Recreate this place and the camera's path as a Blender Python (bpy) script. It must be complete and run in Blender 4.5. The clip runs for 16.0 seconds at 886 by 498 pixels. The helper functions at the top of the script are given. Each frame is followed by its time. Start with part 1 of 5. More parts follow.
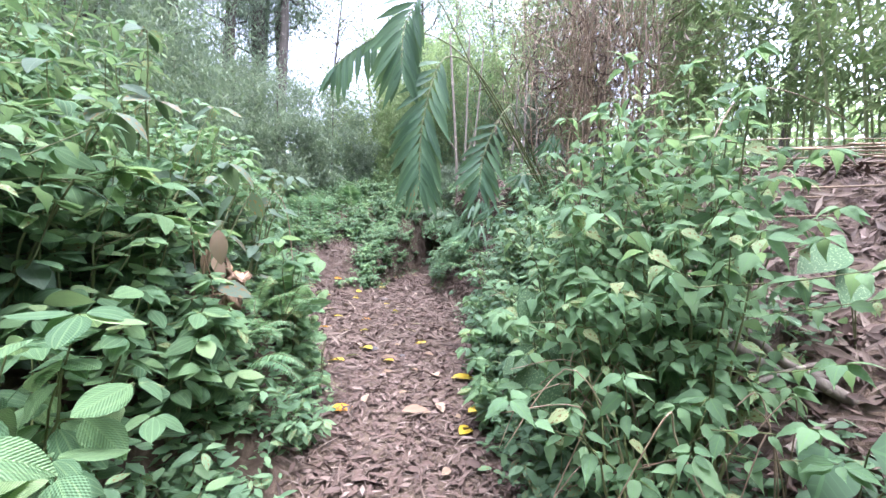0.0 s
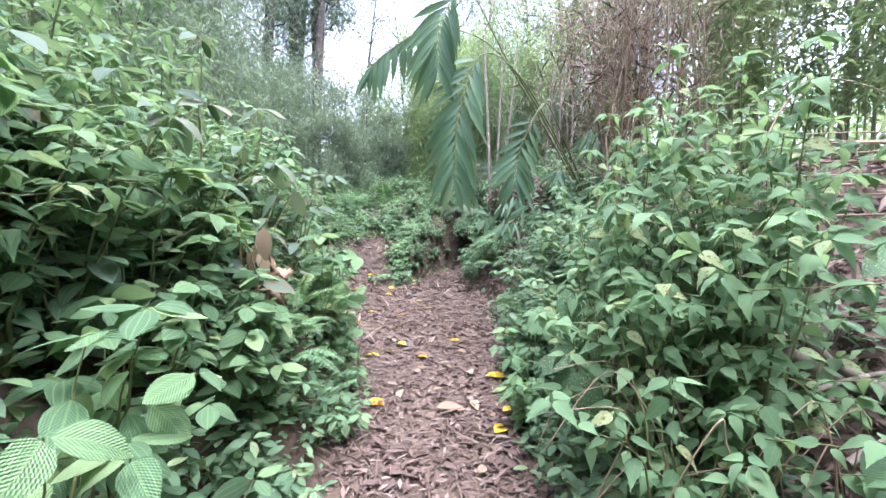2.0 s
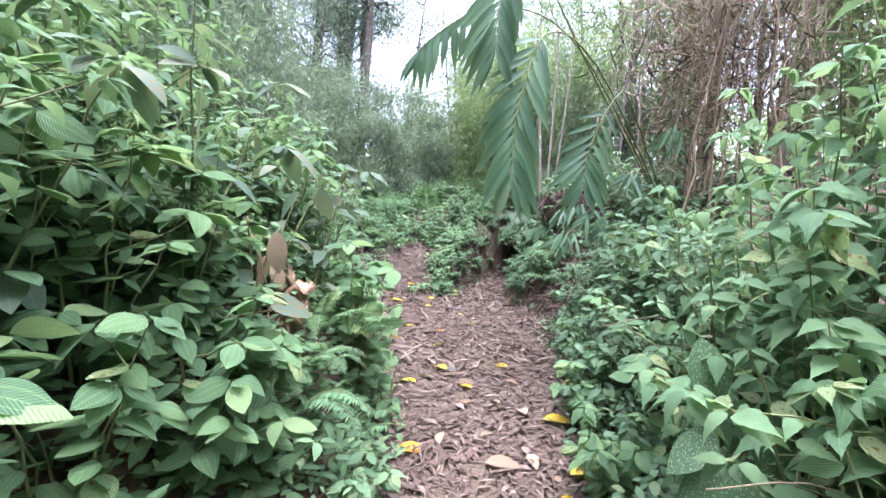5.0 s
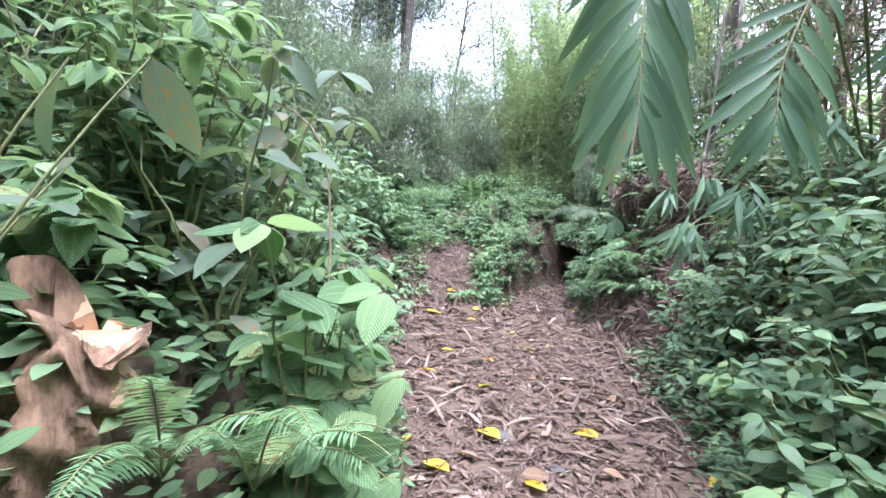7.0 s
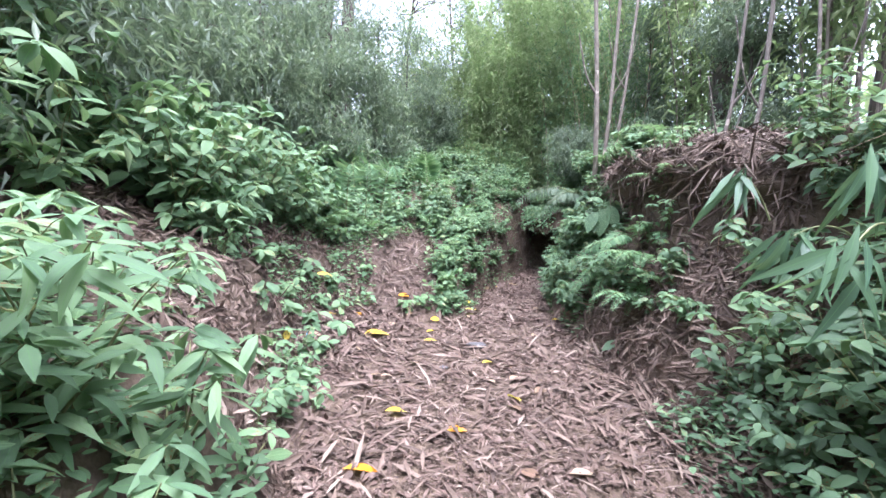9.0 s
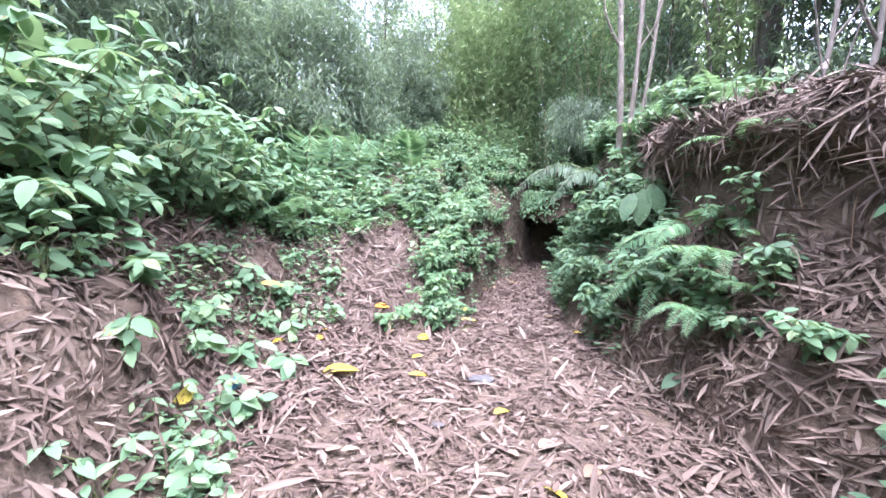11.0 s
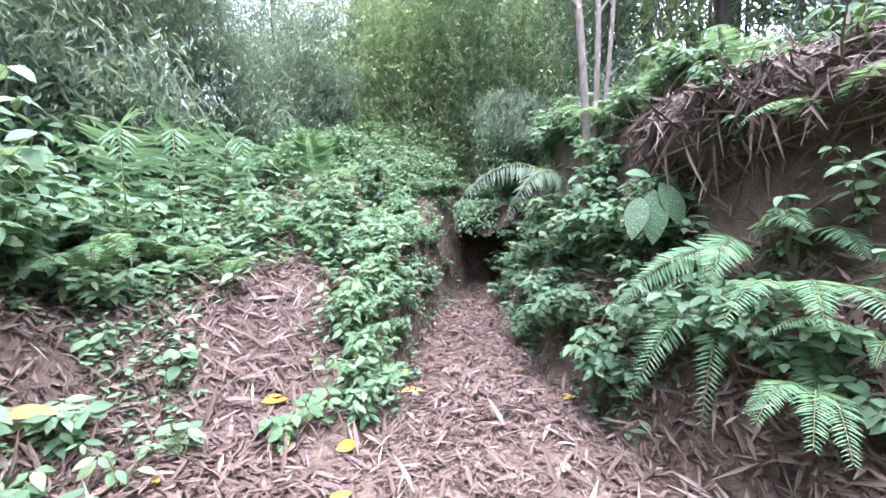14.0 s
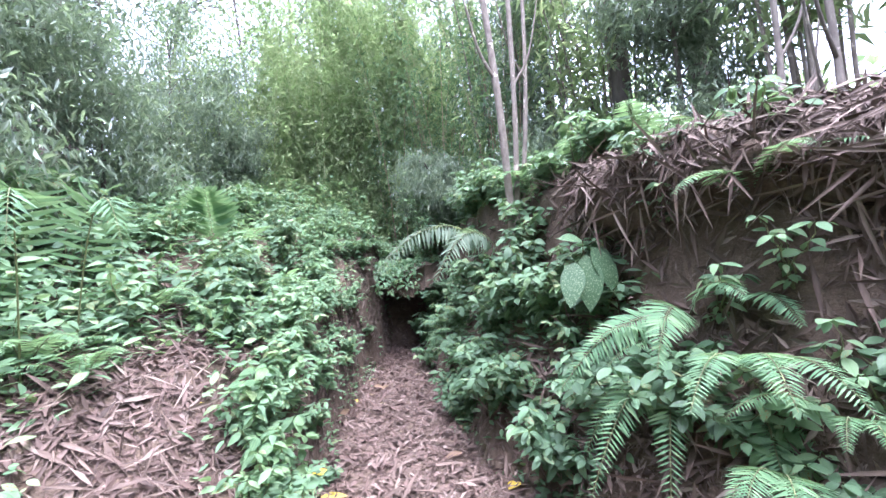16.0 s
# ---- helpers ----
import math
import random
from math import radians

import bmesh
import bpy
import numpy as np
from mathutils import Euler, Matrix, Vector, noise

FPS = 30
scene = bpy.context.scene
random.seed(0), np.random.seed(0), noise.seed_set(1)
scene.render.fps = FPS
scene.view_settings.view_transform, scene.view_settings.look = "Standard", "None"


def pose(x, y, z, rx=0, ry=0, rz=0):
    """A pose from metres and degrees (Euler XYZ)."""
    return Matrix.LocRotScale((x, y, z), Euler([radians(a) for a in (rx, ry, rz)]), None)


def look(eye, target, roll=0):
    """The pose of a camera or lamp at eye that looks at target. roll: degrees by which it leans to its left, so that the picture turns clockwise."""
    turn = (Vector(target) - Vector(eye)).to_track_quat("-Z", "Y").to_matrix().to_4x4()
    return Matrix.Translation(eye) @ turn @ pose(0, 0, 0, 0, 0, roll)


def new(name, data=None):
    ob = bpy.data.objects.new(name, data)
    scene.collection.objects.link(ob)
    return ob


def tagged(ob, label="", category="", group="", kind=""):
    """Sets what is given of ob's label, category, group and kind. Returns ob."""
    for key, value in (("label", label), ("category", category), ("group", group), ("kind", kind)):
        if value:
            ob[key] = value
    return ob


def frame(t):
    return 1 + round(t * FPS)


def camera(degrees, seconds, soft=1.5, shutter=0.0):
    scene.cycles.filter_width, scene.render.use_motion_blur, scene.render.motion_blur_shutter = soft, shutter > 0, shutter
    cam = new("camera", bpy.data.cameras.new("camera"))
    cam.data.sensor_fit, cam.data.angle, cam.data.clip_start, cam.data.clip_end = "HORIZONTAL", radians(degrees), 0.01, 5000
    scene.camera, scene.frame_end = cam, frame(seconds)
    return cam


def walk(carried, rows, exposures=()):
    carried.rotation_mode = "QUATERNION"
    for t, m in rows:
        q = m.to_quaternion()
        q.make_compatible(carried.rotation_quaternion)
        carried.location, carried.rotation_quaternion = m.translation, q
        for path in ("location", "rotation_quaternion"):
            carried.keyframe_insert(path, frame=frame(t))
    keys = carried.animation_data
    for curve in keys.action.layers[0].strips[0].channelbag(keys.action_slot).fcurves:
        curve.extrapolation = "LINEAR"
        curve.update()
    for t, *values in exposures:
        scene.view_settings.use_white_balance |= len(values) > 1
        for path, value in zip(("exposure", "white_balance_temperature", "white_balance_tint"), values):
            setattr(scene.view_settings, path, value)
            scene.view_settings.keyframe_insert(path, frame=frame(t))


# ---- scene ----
cam = camera(94.1, 16.0, soft=1.5)
METRES, EYE, TILT, LEAN, TURN = 8.0, 1.5, 0.0, 0.0, 0.0
ROWS = [
    (0.0, 0.0, 0.0, 0.0, -0.0, 0.0, 0.0),
    (0.5, -0.0009, 0.0002, -0.0001, 0.1, -0.28, 0.31),
    (1.0, -0.0038, -0.0016, 0.0001, 2.37, -0.45, 0.36),
    (1.5, -0.0064, -0.0027, 0.0002, 4.1, -0.48, 0.02),
    (2.0, -0.0051, -0.0013, 0.0009, 4.23, -0.42, -0.36),
    (2.5, -0.0026, 0.0006, 0.004, 4.37, -0.38, -0.54),
    (3.0, -0.0047, 0.0007, 0.0063, 4.38, -0.1, -0.72),
    (3.5, -0.015, 0.0033, 0.0054, 6.44, 0.24, -1.17),
    (4.0, -0.0143, 0.0155, 0.0078, 9.72, 0.26, -1.77),
    (6.5, -0.0562, 0.2277, 0.0021, 9.79, 0.83, -2.68),
    (7.0, -0.0659, 0.2826, 0.0039, 16.0, 0.36, -2.56),
    (7.5, -0.0744, 0.3365, 0.0112, 15.44, 0.23, -4.28),
    (8.0, -0.0837, 0.3928, 0.0237, 9.29, -0.54, -2.34),
    (10.5, -0.1473, 0.6243, 0.043, 11.24, -3.95, -1.56),
    (11.0, -0.1481, 0.6703, 0.0409, 8.01, -3.99, -1.01),
    (11.5, -0.1597, 0.714, 0.054, 7.32, -3.88, -0.95),
    (12.0, -0.168, 0.7559, 0.0575, 6.74, -3.64, -0.44),
    (12.5, -0.1619, 0.7916, 0.0529, 3.26, -3.42, 0.41),
    (13.0, -0.1723, 0.8163, 0.0582, 2.45, -3.11, 0.31),
    (13.5, -0.1921, 0.8499, 0.0584, 2.83, -2.97, -0.07),
    (14.0, -0.1794, 0.8803, 0.0608, -3.29, -2.73, 2.93),
    (14.5, -0.1699, 0.9024, 0.0737, -13.54, -0.47, 5.73),
    (15.0, -0.1794, 0.9221, 0.0746, -14.24, 0.23, 5.97),
    (15.5, -0.1819, 0.9258, 0.0747, -14.39, 0.58, 5.45),
    (16.0, -0.1821, 0.9241, 0.0771, -14.66, 4.01, 4.76),
]
walk(cam, [(t, pose(0, 0, EYE, TILT, LEAN, TURN) @ pose(METRES * x, METRES * y, METRES * z, 90 + pitch, roll, yaw)) for t, x, y, z, yaw, pitch, roll in ROWS],
     exposures=[(0.0, 3.0, 5720, 24), (8.5, 2.98, 5720, 24), (10.5, 3.48, 5580, 28), (16.0, 3.42, 5560, 29)])

# ---- light ----
world = bpy.data.worlds.new("world")
scene.world = world
world.use_nodes = True
wt = world.node_tree
sky = wt.nodes.new("ShaderNodeTexSky")
sky.sky_type = "NISHITA"
sky.sun_disc = False
sky.sun_elevation, sky.sun_rotation = radians(78), radians(146)
sky.air_density, sky.dust_density, sky.ozone_density = 1.0, 4.0, 1.0
grey = wt.nodes.new("ShaderNodeHueSaturation")
grey.inputs["Saturation"].default_value = 0.45
wt.links.new(sky.outputs[0], grey.inputs["Color"])
wt.links.new(grey.outputs[0], wt.nodes["Background"].inputs["Color"])
wt.nodes["Background"].inputs["Strength"].default_value = 0.15
sun_data = bpy.data.lights.new("sun", "SUN")
sun_data.energy, sun_data.angle, sun_data.color = 1.0, radians(60), (1.0, 0.97, 0.92)
sun = new("sun", sun_data)
sun.matrix_basis = look((2, -3, 17), (0, 0, 0))

RNG = np.random.default_rng(7)


# ---- materials ----
def nodes_of(name):
    m = bpy.data.materials.new(name)
    m.use_nodes = True
    t = m.node_tree
    return m, t, t.nodes["Principled BSDF"], t.nodes["Material Output"]


def add(t, kind, **values):
    n = t.nodes.new(kind)
    for k, v in values.items():
        n.inputs[k].default_value = v
    return n


def maths(t, op, a, b=None, clamp=False):
    n = t.nodes.new("ShaderNodeMath")
    n.operation, n.use_clamp = op, clamp
    for i, v in enumerate((a, b)):
        if v is None:
            continue
        if isinstance(v, (int, float)):
            n.inputs[i].default_value = v
        else:
            t.links.new(v, n.inputs[i])
    return n.outputs[0]


def ramp(t, fac, stops):
    n = t.nodes.new("ShaderNodeValToRGB")
    e = n.color_ramp.elements
    while len(e) < len(stops):
        e.new(0.5)
    for el, (p, c) in zip(e, stops):
        el.position, el.color = p, (*c, 1)
    t.links.new(fac, n.inputs[0])
    return n.outputs[0]


def mix(t, fac, a, b, blend="MIX"):
    n = t.nodes.new("ShaderNodeMix")
    n.data_type, n.blend_type = "RGBA", blend
    for sock, v in ((n.inputs[0], fac), (n.inputs[6], a), (n.inputs[7], b)):
        if isinstance(v, (int, float)):
            sock.default_value = v
        elif isinstance(v, tuple):
            sock.default_value = (*v, 1)
        else:
            t.links.new(v, sock)
    return n.outputs[2]


def each_random(t):
    """One random number for each leaf, whether it is an object or an island of a mesh."""
    a = t.nodes.new("ShaderNodeObjectInfo").outputs["Random"]
    b = t.nodes.new("ShaderNodeNewGeometry").outputs["Random Per Island"]
    return maths(t, "FRACT", maths(t, "ADD", a, b))


def noise_of(t, scale, detail=3.0, rough=0.55, coords=None):
    n = add(t, "ShaderNodeTexNoise", Scale=scale, Detail=detail, Roughness=rough)
    if coords is None:
        coords = t.nodes.new("ShaderNodeTexCoord").outputs["Object"]
    t.links.new(coords, n.inputs["Vector"])
    return n.outputs["Fac"]


def dull(c, by=0.3):
    """The colour of a leaf pulled towards grey, which puts a veil of haze into it."""
    g = 0.25 * c[0] + 0.6 * c[1] + 0.15 * c[2]
    return tuple(v + (g - v) * by for v in c)


def leaf_material(name, stops, rough=0.5, veins=9.0, vein_col=None, quilt=0.0, thin=0.38, spots=0.0, sick=0.1, greying=0.3):
    m, t, bsdf, out = nodes_of(name)
    r = each_random(t)
    stops = [(p, dull(c, greying)) for p, c in stops]
    col = ramp(t, r, stops)
    bsdf.inputs["Specular IOR Level"].default_value = 0.25
    uv = t.nodes.new("ShaderNodeUVMap").outputs[0]
    sep = t.nodes.new("ShaderNodeSeparateXYZ")
    t.links.new(uv, sep.inputs[0])
    across = maths(t, "ABSOLUTE", maths(t, "SUBTRACT", sep.outputs[0], 0.5))
    mid = maths(t, "LESS_THAN", across, 0.03)
    along = maths(t, "SUBTRACT", sep.outputs[1], maths(t, "MULTIPLY", across, 0.7))
    wave = maths(t, "SINE", maths(t, "MULTIPLY", along, veins * 6.283))
    side = maths(t, "GREATER_THAN", wave, 0.9)
    line = maths(t, "MAXIMUM", mid, maths(t, "MULTIPLY", side, 0.55))
    blotch = noise_of(t, 14.0, 4.0)
    col = mix(t, maths(t, "MULTIPLY", blotch, 0.55), col, (0.5, 0.5, 0.5), "OVERLAY")
    if quilt > 0.3:
        env = maths(t, "POWER", maths(t, "MAXIMUM", maths(t, "SINE", maths(t, "MULTIPLY", sep.outputs[1], 3.1416)), 0.02), 0.7)
        rel = maths(t, "DIVIDE", across, maths(t, "MULTIPLY", env, 0.5))
        long_vein = maths(t, "LESS_THAN", maths(t, "ABSOLUTE", maths(t, "SUBTRACT", rel, 0.52)), 0.05)
        line = maths(t, "MAXIMUM", mid, long_vein)
        # shade of the furrows between the veins, painted into the leaf colour
        furrow_shade = maths(t, "SMOOTH_MAX", maths(t, "MULTIPLY", wave, -1.0), 0.0)
        col = mix(t, maths(t, "MULTIPLY", furrow_shade, 0.55), col, tuple(0.5 * v for v in stops[0][1]))
    if vein_col:
        col = mix(t, maths(t, "MULTIPLY", line, 0.42), col, vein_col)
    if spots:
        v = add(t, "ShaderNodeTexNoise", Scale=26.0, Detail=2.0, Roughness=0.6)
        t.links.new(t.nodes.new("ShaderNodeUVMap").outputs[0], v.inputs["Vector"])
        dots = maths(t, "GREATER_THAN", v.outputs["Fac"], 0.60)
        inner = maths(t, "LESS_THAN", across, 0.43)
        col = mix(t, maths(t, "MULTIPLY", maths(t, "MULTIPLY", dots, inner), spots), col, (0.27, 0.37, 0.19))
    if sick:
        # holes of dead tissue and browned tips on some of the leaves
        bad = maths(t, "GREATER_THAN", r, 1.0 - sick)
        patch = maths(t, "GREATER_THAN", noise_of(t, 4.5, 4.0, 0.6, uv), 0.56)
        col = mix(t, maths(t, "MULTIPLY", bad, patch), col, (0.22, 0.13, 0.06))
    t.links.new(col, bsdf.inputs["Base Color"])
    bsdf.inputs["Roughness"].default_value = rough + 0.08
    height = maths(t, "SUBTRACT", maths(t, "MULTIPLY", wave, -quilt), line)
    if quilt:
        cells = maths(t, "SINE", maths(t, "MULTIPLY", across, 90.0))
        height = maths(t, "ADD", height, maths(t, "MULTIPLY", cells, 0.35))
    bump = add(t, "ShaderNodeBump", Strength=0.6 if quilt else 0.3, Distance=0.008 if quilt else 0.004)
    t.links.new(height, bump.inputs["Height"])
    t.links.new(bump.outputs[0], bsdf.inputs["Normal"])
    glow = t.nodes.new("ShaderNodeBsdfTranslucent")
    t.links.new(mix(t, 0.5, col, (0.27, 0.40, 0.13), "MIX"), glow.inputs["Color"])
    both = t.nodes.new("ShaderNodeMixShader")
    both.inputs[0].default_value = min(0.6, thin + 0.08)
    t.links.new(bsdf.outputs[0], both.inputs[1])
    t.links.new(glow.outputs[0], both.inputs[2])
    t.links.new(both.outputs[0], out.inputs["Surface"])
    return m


def litter_material(name, stops, rough=0.75):
    m, t, bsdf, out = nodes_of(name)
    col = ramp(t, each_random(t), stops)
    uv = t.nodes.new("ShaderNodeUVMap").outputs[0]
    stretch = t.nodes.new("ShaderNodeMapping")
    stretch.inputs["Scale"].default_value = (14, 1.5, 1)
    t.links.new(uv, stretch.inputs[0])
    fibre = noise_of(t, 2.0, 3.0, 0.6, stretch.outputs[0])
    col = mix(t, 0.5, col, ramp(t, fibre, [(0.25, (0.25, 0.25, 0.25)), (0.75, (0.72, 0.72, 0.72))]), "OVERLAY")
    col = mix(t, maths(t, "MULTIPLY", noise_of(t, 25.0), 0.35), col, (0.12, 0.085, 0.06))
    t.links.new(col, bsdf.inputs["Base Color"])
    bsdf.inputs["Roughness"].default_value = rough
    bump = add(t, "ShaderNodeBump", Strength=0.4, Distance=0.003)
    t.links.new(fibre, bump.inputs["Height"])
    t.links.new(bump.outputs[0], bsdf.inputs["Normal"])
    return m


def bark_material(name, dark, light, stretch_z=0.25, scale=12.0, rough=0.85):
    m, t, bsdf, out = nodes_of(name)
    mp = t.nodes.new("ShaderNodeMapping")
    mp.inputs["Scale"].default_value = (1, 1, stretch_z)
    t.links.new(t.nodes.new("ShaderNodeTexCoord").outputs["Object"], mp.inputs[0])
    n1 = noise_of(t, scale, 6.0, 0.65, mp.outputs[0])
    n2 = noise_of(t, 2.2, 3.0)
    col = ramp(t, n1, [(0.3, dark), (0.68, light)])
    col = mix(t, maths(t, "MULTIPLY", n2, 0.5), col, tuple(0.6 * c for c in dark))
    col = mix(t, maths(t, "GREATER_THAN", noise_of(t, 7.0, 4.0), 0.64), col, tuple(min(1, 1.35 * c) for c in light))
    t.links.new(col, bsdf.inputs["Base Color"])
    bsdf.inputs["Roughness"].default_value = rough
    bump = add(t, "ShaderNodeBump", Strength=0.7, Distance=0.012)
    t.links.new(n1, bump.inputs["Height"])
    t.links.new(bump.outputs[0], bsdf.inputs["Normal"])
    return m


def ground_material():
    m, t, bsdf, out = nodes_of("soil")
    big, mid, fine = noise_of(t, 0.9, 4.0), noise_of(t, 7.0, 5.0, 0.6), noise_of(t, 60.0, 5.0, 0.7)
    soil = ramp(t, mid, [(0.3, (0.065, 0.048, 0.036)), (0.7, (0.15, 0.112, 0.08))])
    soil = mix(t, 0.6, soil, ramp(t, fine, [(0.3, (0.2, 0.2, 0.2)), (0.75, (0.75, 0.72, 0.68))]), "OVERLAY")
    soil = mix(t, maths(t, "MULTIPLY", big, 0.4), soil, (0.105, 0.075, 0.048))
    t.links.new(soil, bsdf.inputs["Base Color"])
    bsdf.inputs["Roughness"].default_value = 0.95
    bump = add(t, "ShaderNodeBump", Strength=0.9, Distance=0.03)
    t.links.new(maths(t, "ADD", mid, maths(t, "MULTIPLY", fine, 0.5)), bump.inputs["Height"])
    t.links.new(bump.outputs[0], bsdf.inputs["Normal"])
    return m


SOIL = ground_material()
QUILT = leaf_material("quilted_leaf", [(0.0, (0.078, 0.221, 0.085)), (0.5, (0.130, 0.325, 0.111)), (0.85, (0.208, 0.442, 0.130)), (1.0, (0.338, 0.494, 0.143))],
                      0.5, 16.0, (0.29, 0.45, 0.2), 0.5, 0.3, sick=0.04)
MINT = leaf_material("serrate_leaf", [(0.0, (0.085, 0.215, 0.085)), (0.5, (0.135, 0.31, 0.12)), (0.9, (0.195, 0.39, 0.14)), (1.0, (0.34, 0.44, 0.14))],
                     0.55, 5.0, (0.18, 0.38, 0.12), 0.1, 0.32)
HERB = leaf_material("herb_leaf", [(0.0, (0.06, 0.155, 0.068)), (0.5, (0.10, 0.23, 0.095)), (1.0, (0.17, 0.325, 0.115))], 0.55, 6.0, (0.112, 0.269, 0.090), 0.0, 0.25)
DARK = leaf_material("dark_leaf", [(0.0, (0.038, 0.105, 0.046)), (0.6, (0.066, 0.16, 0.07)), (1.0, (0.12, 0.25, 0.09))], 0.45, 6.0, (0.09, 0.2, 0.07), 0.0, 0.22)
GREY_LEAF = leaf_material("dull_leaf", [(0.0, (0.055, 0.115, 0.065)), (0.6, (0.075, 0.145, 0.08)), (0.9, (0.11, 0.17, 0.10)), (1.0, (0.18, 0.17, 0.11))], 0.55, 6.0, (0.136, 0.184, 0.136), 0.0, 0.2, 0.0, 0.25)
SPOTTED = leaf_material("spotted_leaf", [(0.0, (0.03, 0.10, 0.035)), (1.0, (0.05, 0.15, 0.045))], 0.55, 10.0, None, 0.0, 0.12, 0.9, 0.0)
FERN = leaf_material("fern_leaf", [(0.0, (0.06, 0.19, 0.075)), (0.6, (0.10, 0.28, 0.10)), (1.0, (0.18, 0.38, 0.13))], 0.55, 4.0, None, 0.0, 0.3, sick=0.0)
DULL_FERN = leaf_material("dull_fern_leaf", [(0.0, (0.07, 0.14, 0.08)), (1.0, (0.16, 0.24, 0.14))], 0.6, 0.0, None, 0.0, 0.25, sick=0.0)
ARUM = leaf_material("glossy_leaf", [(0.0, (0.025, 0.075, 0.032)), (1.0, (0.048, 0.125, 0.048))], 0.32, 6.0, (0.10, 0.22, 0.08), 0.0, 0.2, 0.0, 0.0)
PALM = leaf_material("palm_leaf", [(0.0, (0.035, 0.11, 0.06)), (0.6, (0.055, 0.155, 0.08)), (1.0, (0.08, 0.2, 0.085))], 0.38, 0.0, (0.13, 0.28, 0.12), 0.0, 0.25, 0.0, 0.02)
# lightened: brightness and haze of the far thicket are put into this colour
BAMBOO_LEAF = leaf_material("bamboo_leaf", [(0.0, (0.15, 0.26, 0.09)), (0.5, (0.26, 0.39, 0.14)), (1.0, (0.40, 0.48, 0.20))], 0.5, 0.0, None, 0.0, 0.55, 0.0, 0.0)
# far haze is put into this leaf colour, paler and greyer than the foliage
HAZED_CROWN = leaf_material("hazed_crown_leaf", [(0.0, (0.11, 0.17, 0.125)), (0.6, (0.165, 0.24, 0.17)), (1.0, (0.23, 0.31, 0.20))], 0.5, 0.0, None, 0.0, 0.3, 0.0, 0.0)
YELLOW = leaf_material("yellow_leaf", [(0.0, (0.5, 0.32, 0.025)), (0.6, (0.56, 0.41, 0.03)), (1.0, (0.46, 0.39, 0.07))], 0.5, 7.0, (0.6, 0.5, 0.2), 0.0, 0.2, 0.0, 0.3, greying=0.0)
ORANGE = leaf_material("orange_leaf", [(0.0, (0.75, 0.25, 0.01)), (1.0, (0.75, 0.36, 0.02))], 0.5, 7.0, (0.6, 0.4, 0.1), 0.0, 0.2, 0.0, 0.4, greying=0.0)
BROWN_LEAF = leaf_material("brown_leaf", [(0.0, (0.16, 0.09, 0.05)), (0.6, (0.27, 0.165, 0.09)), (1.0, (0.40, 0.29, 0.18))], 0.7, 6.0, (0.3, 0.2, 0.12), 0.0, 0.15, 0.0, 0.0)
CHIPS = litter_material("chips", [(0.0, (0.030, 0.018, 0.013)), (0.25, (0.072, 0.044, 0.034)), (0.6, (0.085, 0.054, 0.042)), (0.85, (0.132, 0.093, 0.075)), (1.0, (0.21, 0.167, 0.138))])
STRAW = litter_material("straw", [(0.0, (0.042, 0.027, 0.019)), (0.4, (0.083, 0.056, 0.041)), (0.8, (0.145, 0.107, 0.082)), (1.0, (0.245, 0.2, 0.16))])
DRY_CANE = litter_material("dry_cane", [(0.0, (0.15, 0.105, 0.068)), (0.5, (0.26, 0.19, 0.125)), (1.0, (0.38, 0.295, 0.195))], 0.6)
BARK = bark_material("bark", (0.05, 0.042, 0.035), (0.14, 0.12, 0.10))
PALE_BARK = bark_material("pale_bark", (0.12, 0.10, 0.08), (0.30, 0.265, 0.22), 0.5, 18.0)
WOOD = bark_material("weathered_wood", (0.13, 0.09, 0.06), (0.40, 0.29, 0.20), 0.3, 22.0)
STUMP = bark_material("cut_wood", (0.07, 0.038, 0.024), (0.42, 0.28, 0.18), 0.22, 34.0)
STEM = bark_material("green_stem", (0.09, 0.11, 0.04), (0.2, 0.22, 0.09), 0.3, 30.0, 0.6)
TWIG = bark_material("twig", (0.15, 0.09, 0.05), (0.34, 0.23, 0.14), 0.3, 30.0)
STONE = bark_material("stone", (0.045, 0.045, 0.048), (0.102, 0.099, 0.099), 1.0, 14.0, 0.8)
SAPLING_BARK = bark_material("sapling_bark", (0.09, 0.08, 0.068), (0.22, 0.195, 0.165), 0.4, 16.0)
CULM = bark_material("bamboo_culm", (0.16, 0.2, 0.08), (0.34, 0.36, 0.19), 0.2, 10.0, 0.5)


# ---- the lie of the land ----
def smooth(a, b, v):
    s = np.clip((v - a) / (b - a), 0, 1)
    return s * s * (3 - 2 * s)


def lattice(i, j, k):
    h = np.sin(i * 127.1 + j * 311.7 + k * 74.7) * 43758.5453
    return h - np.floor(h)


def rough(x, y, size, k=0):
    """Smooth value noise from -1 to 1, with bumps of about that size."""
    u, v = x / size, y / size
    i, j = np.floor(u), np.floor(v)
    a, b = u - i, v - j
    a, b = a * a * (3 - 2 * a), b * b * (3 - 2 * b)
    n = (lattice(i, j, k) * (1 - a) + lattice(i + 1, j, k) * a) * (1 - b) + (lattice(i, j + 1, k) * (1 - a) + lattice(i + 1, j + 1, k) * a) * b
    return 2 * n - 1


def right_foot(y):
    return np.interp(y, [-5, 0, 2.5, 4, 5.5, 7, 9, 10.5, 12, 14, 16], [.5, .5, .5, .35, .45, .4, .2, -.12, -.2, .1, .3])


def left_foot(y):
    return np.interp(y, [-5, 0, 3, 4, 5, 6, 7, 8, 9, 10, 11, 13], [-.9, -.95, -.95, -1.25, -1.6, -2.05, -2.75, -3.2, -3.3, -3.3, -3.3, -3.4])


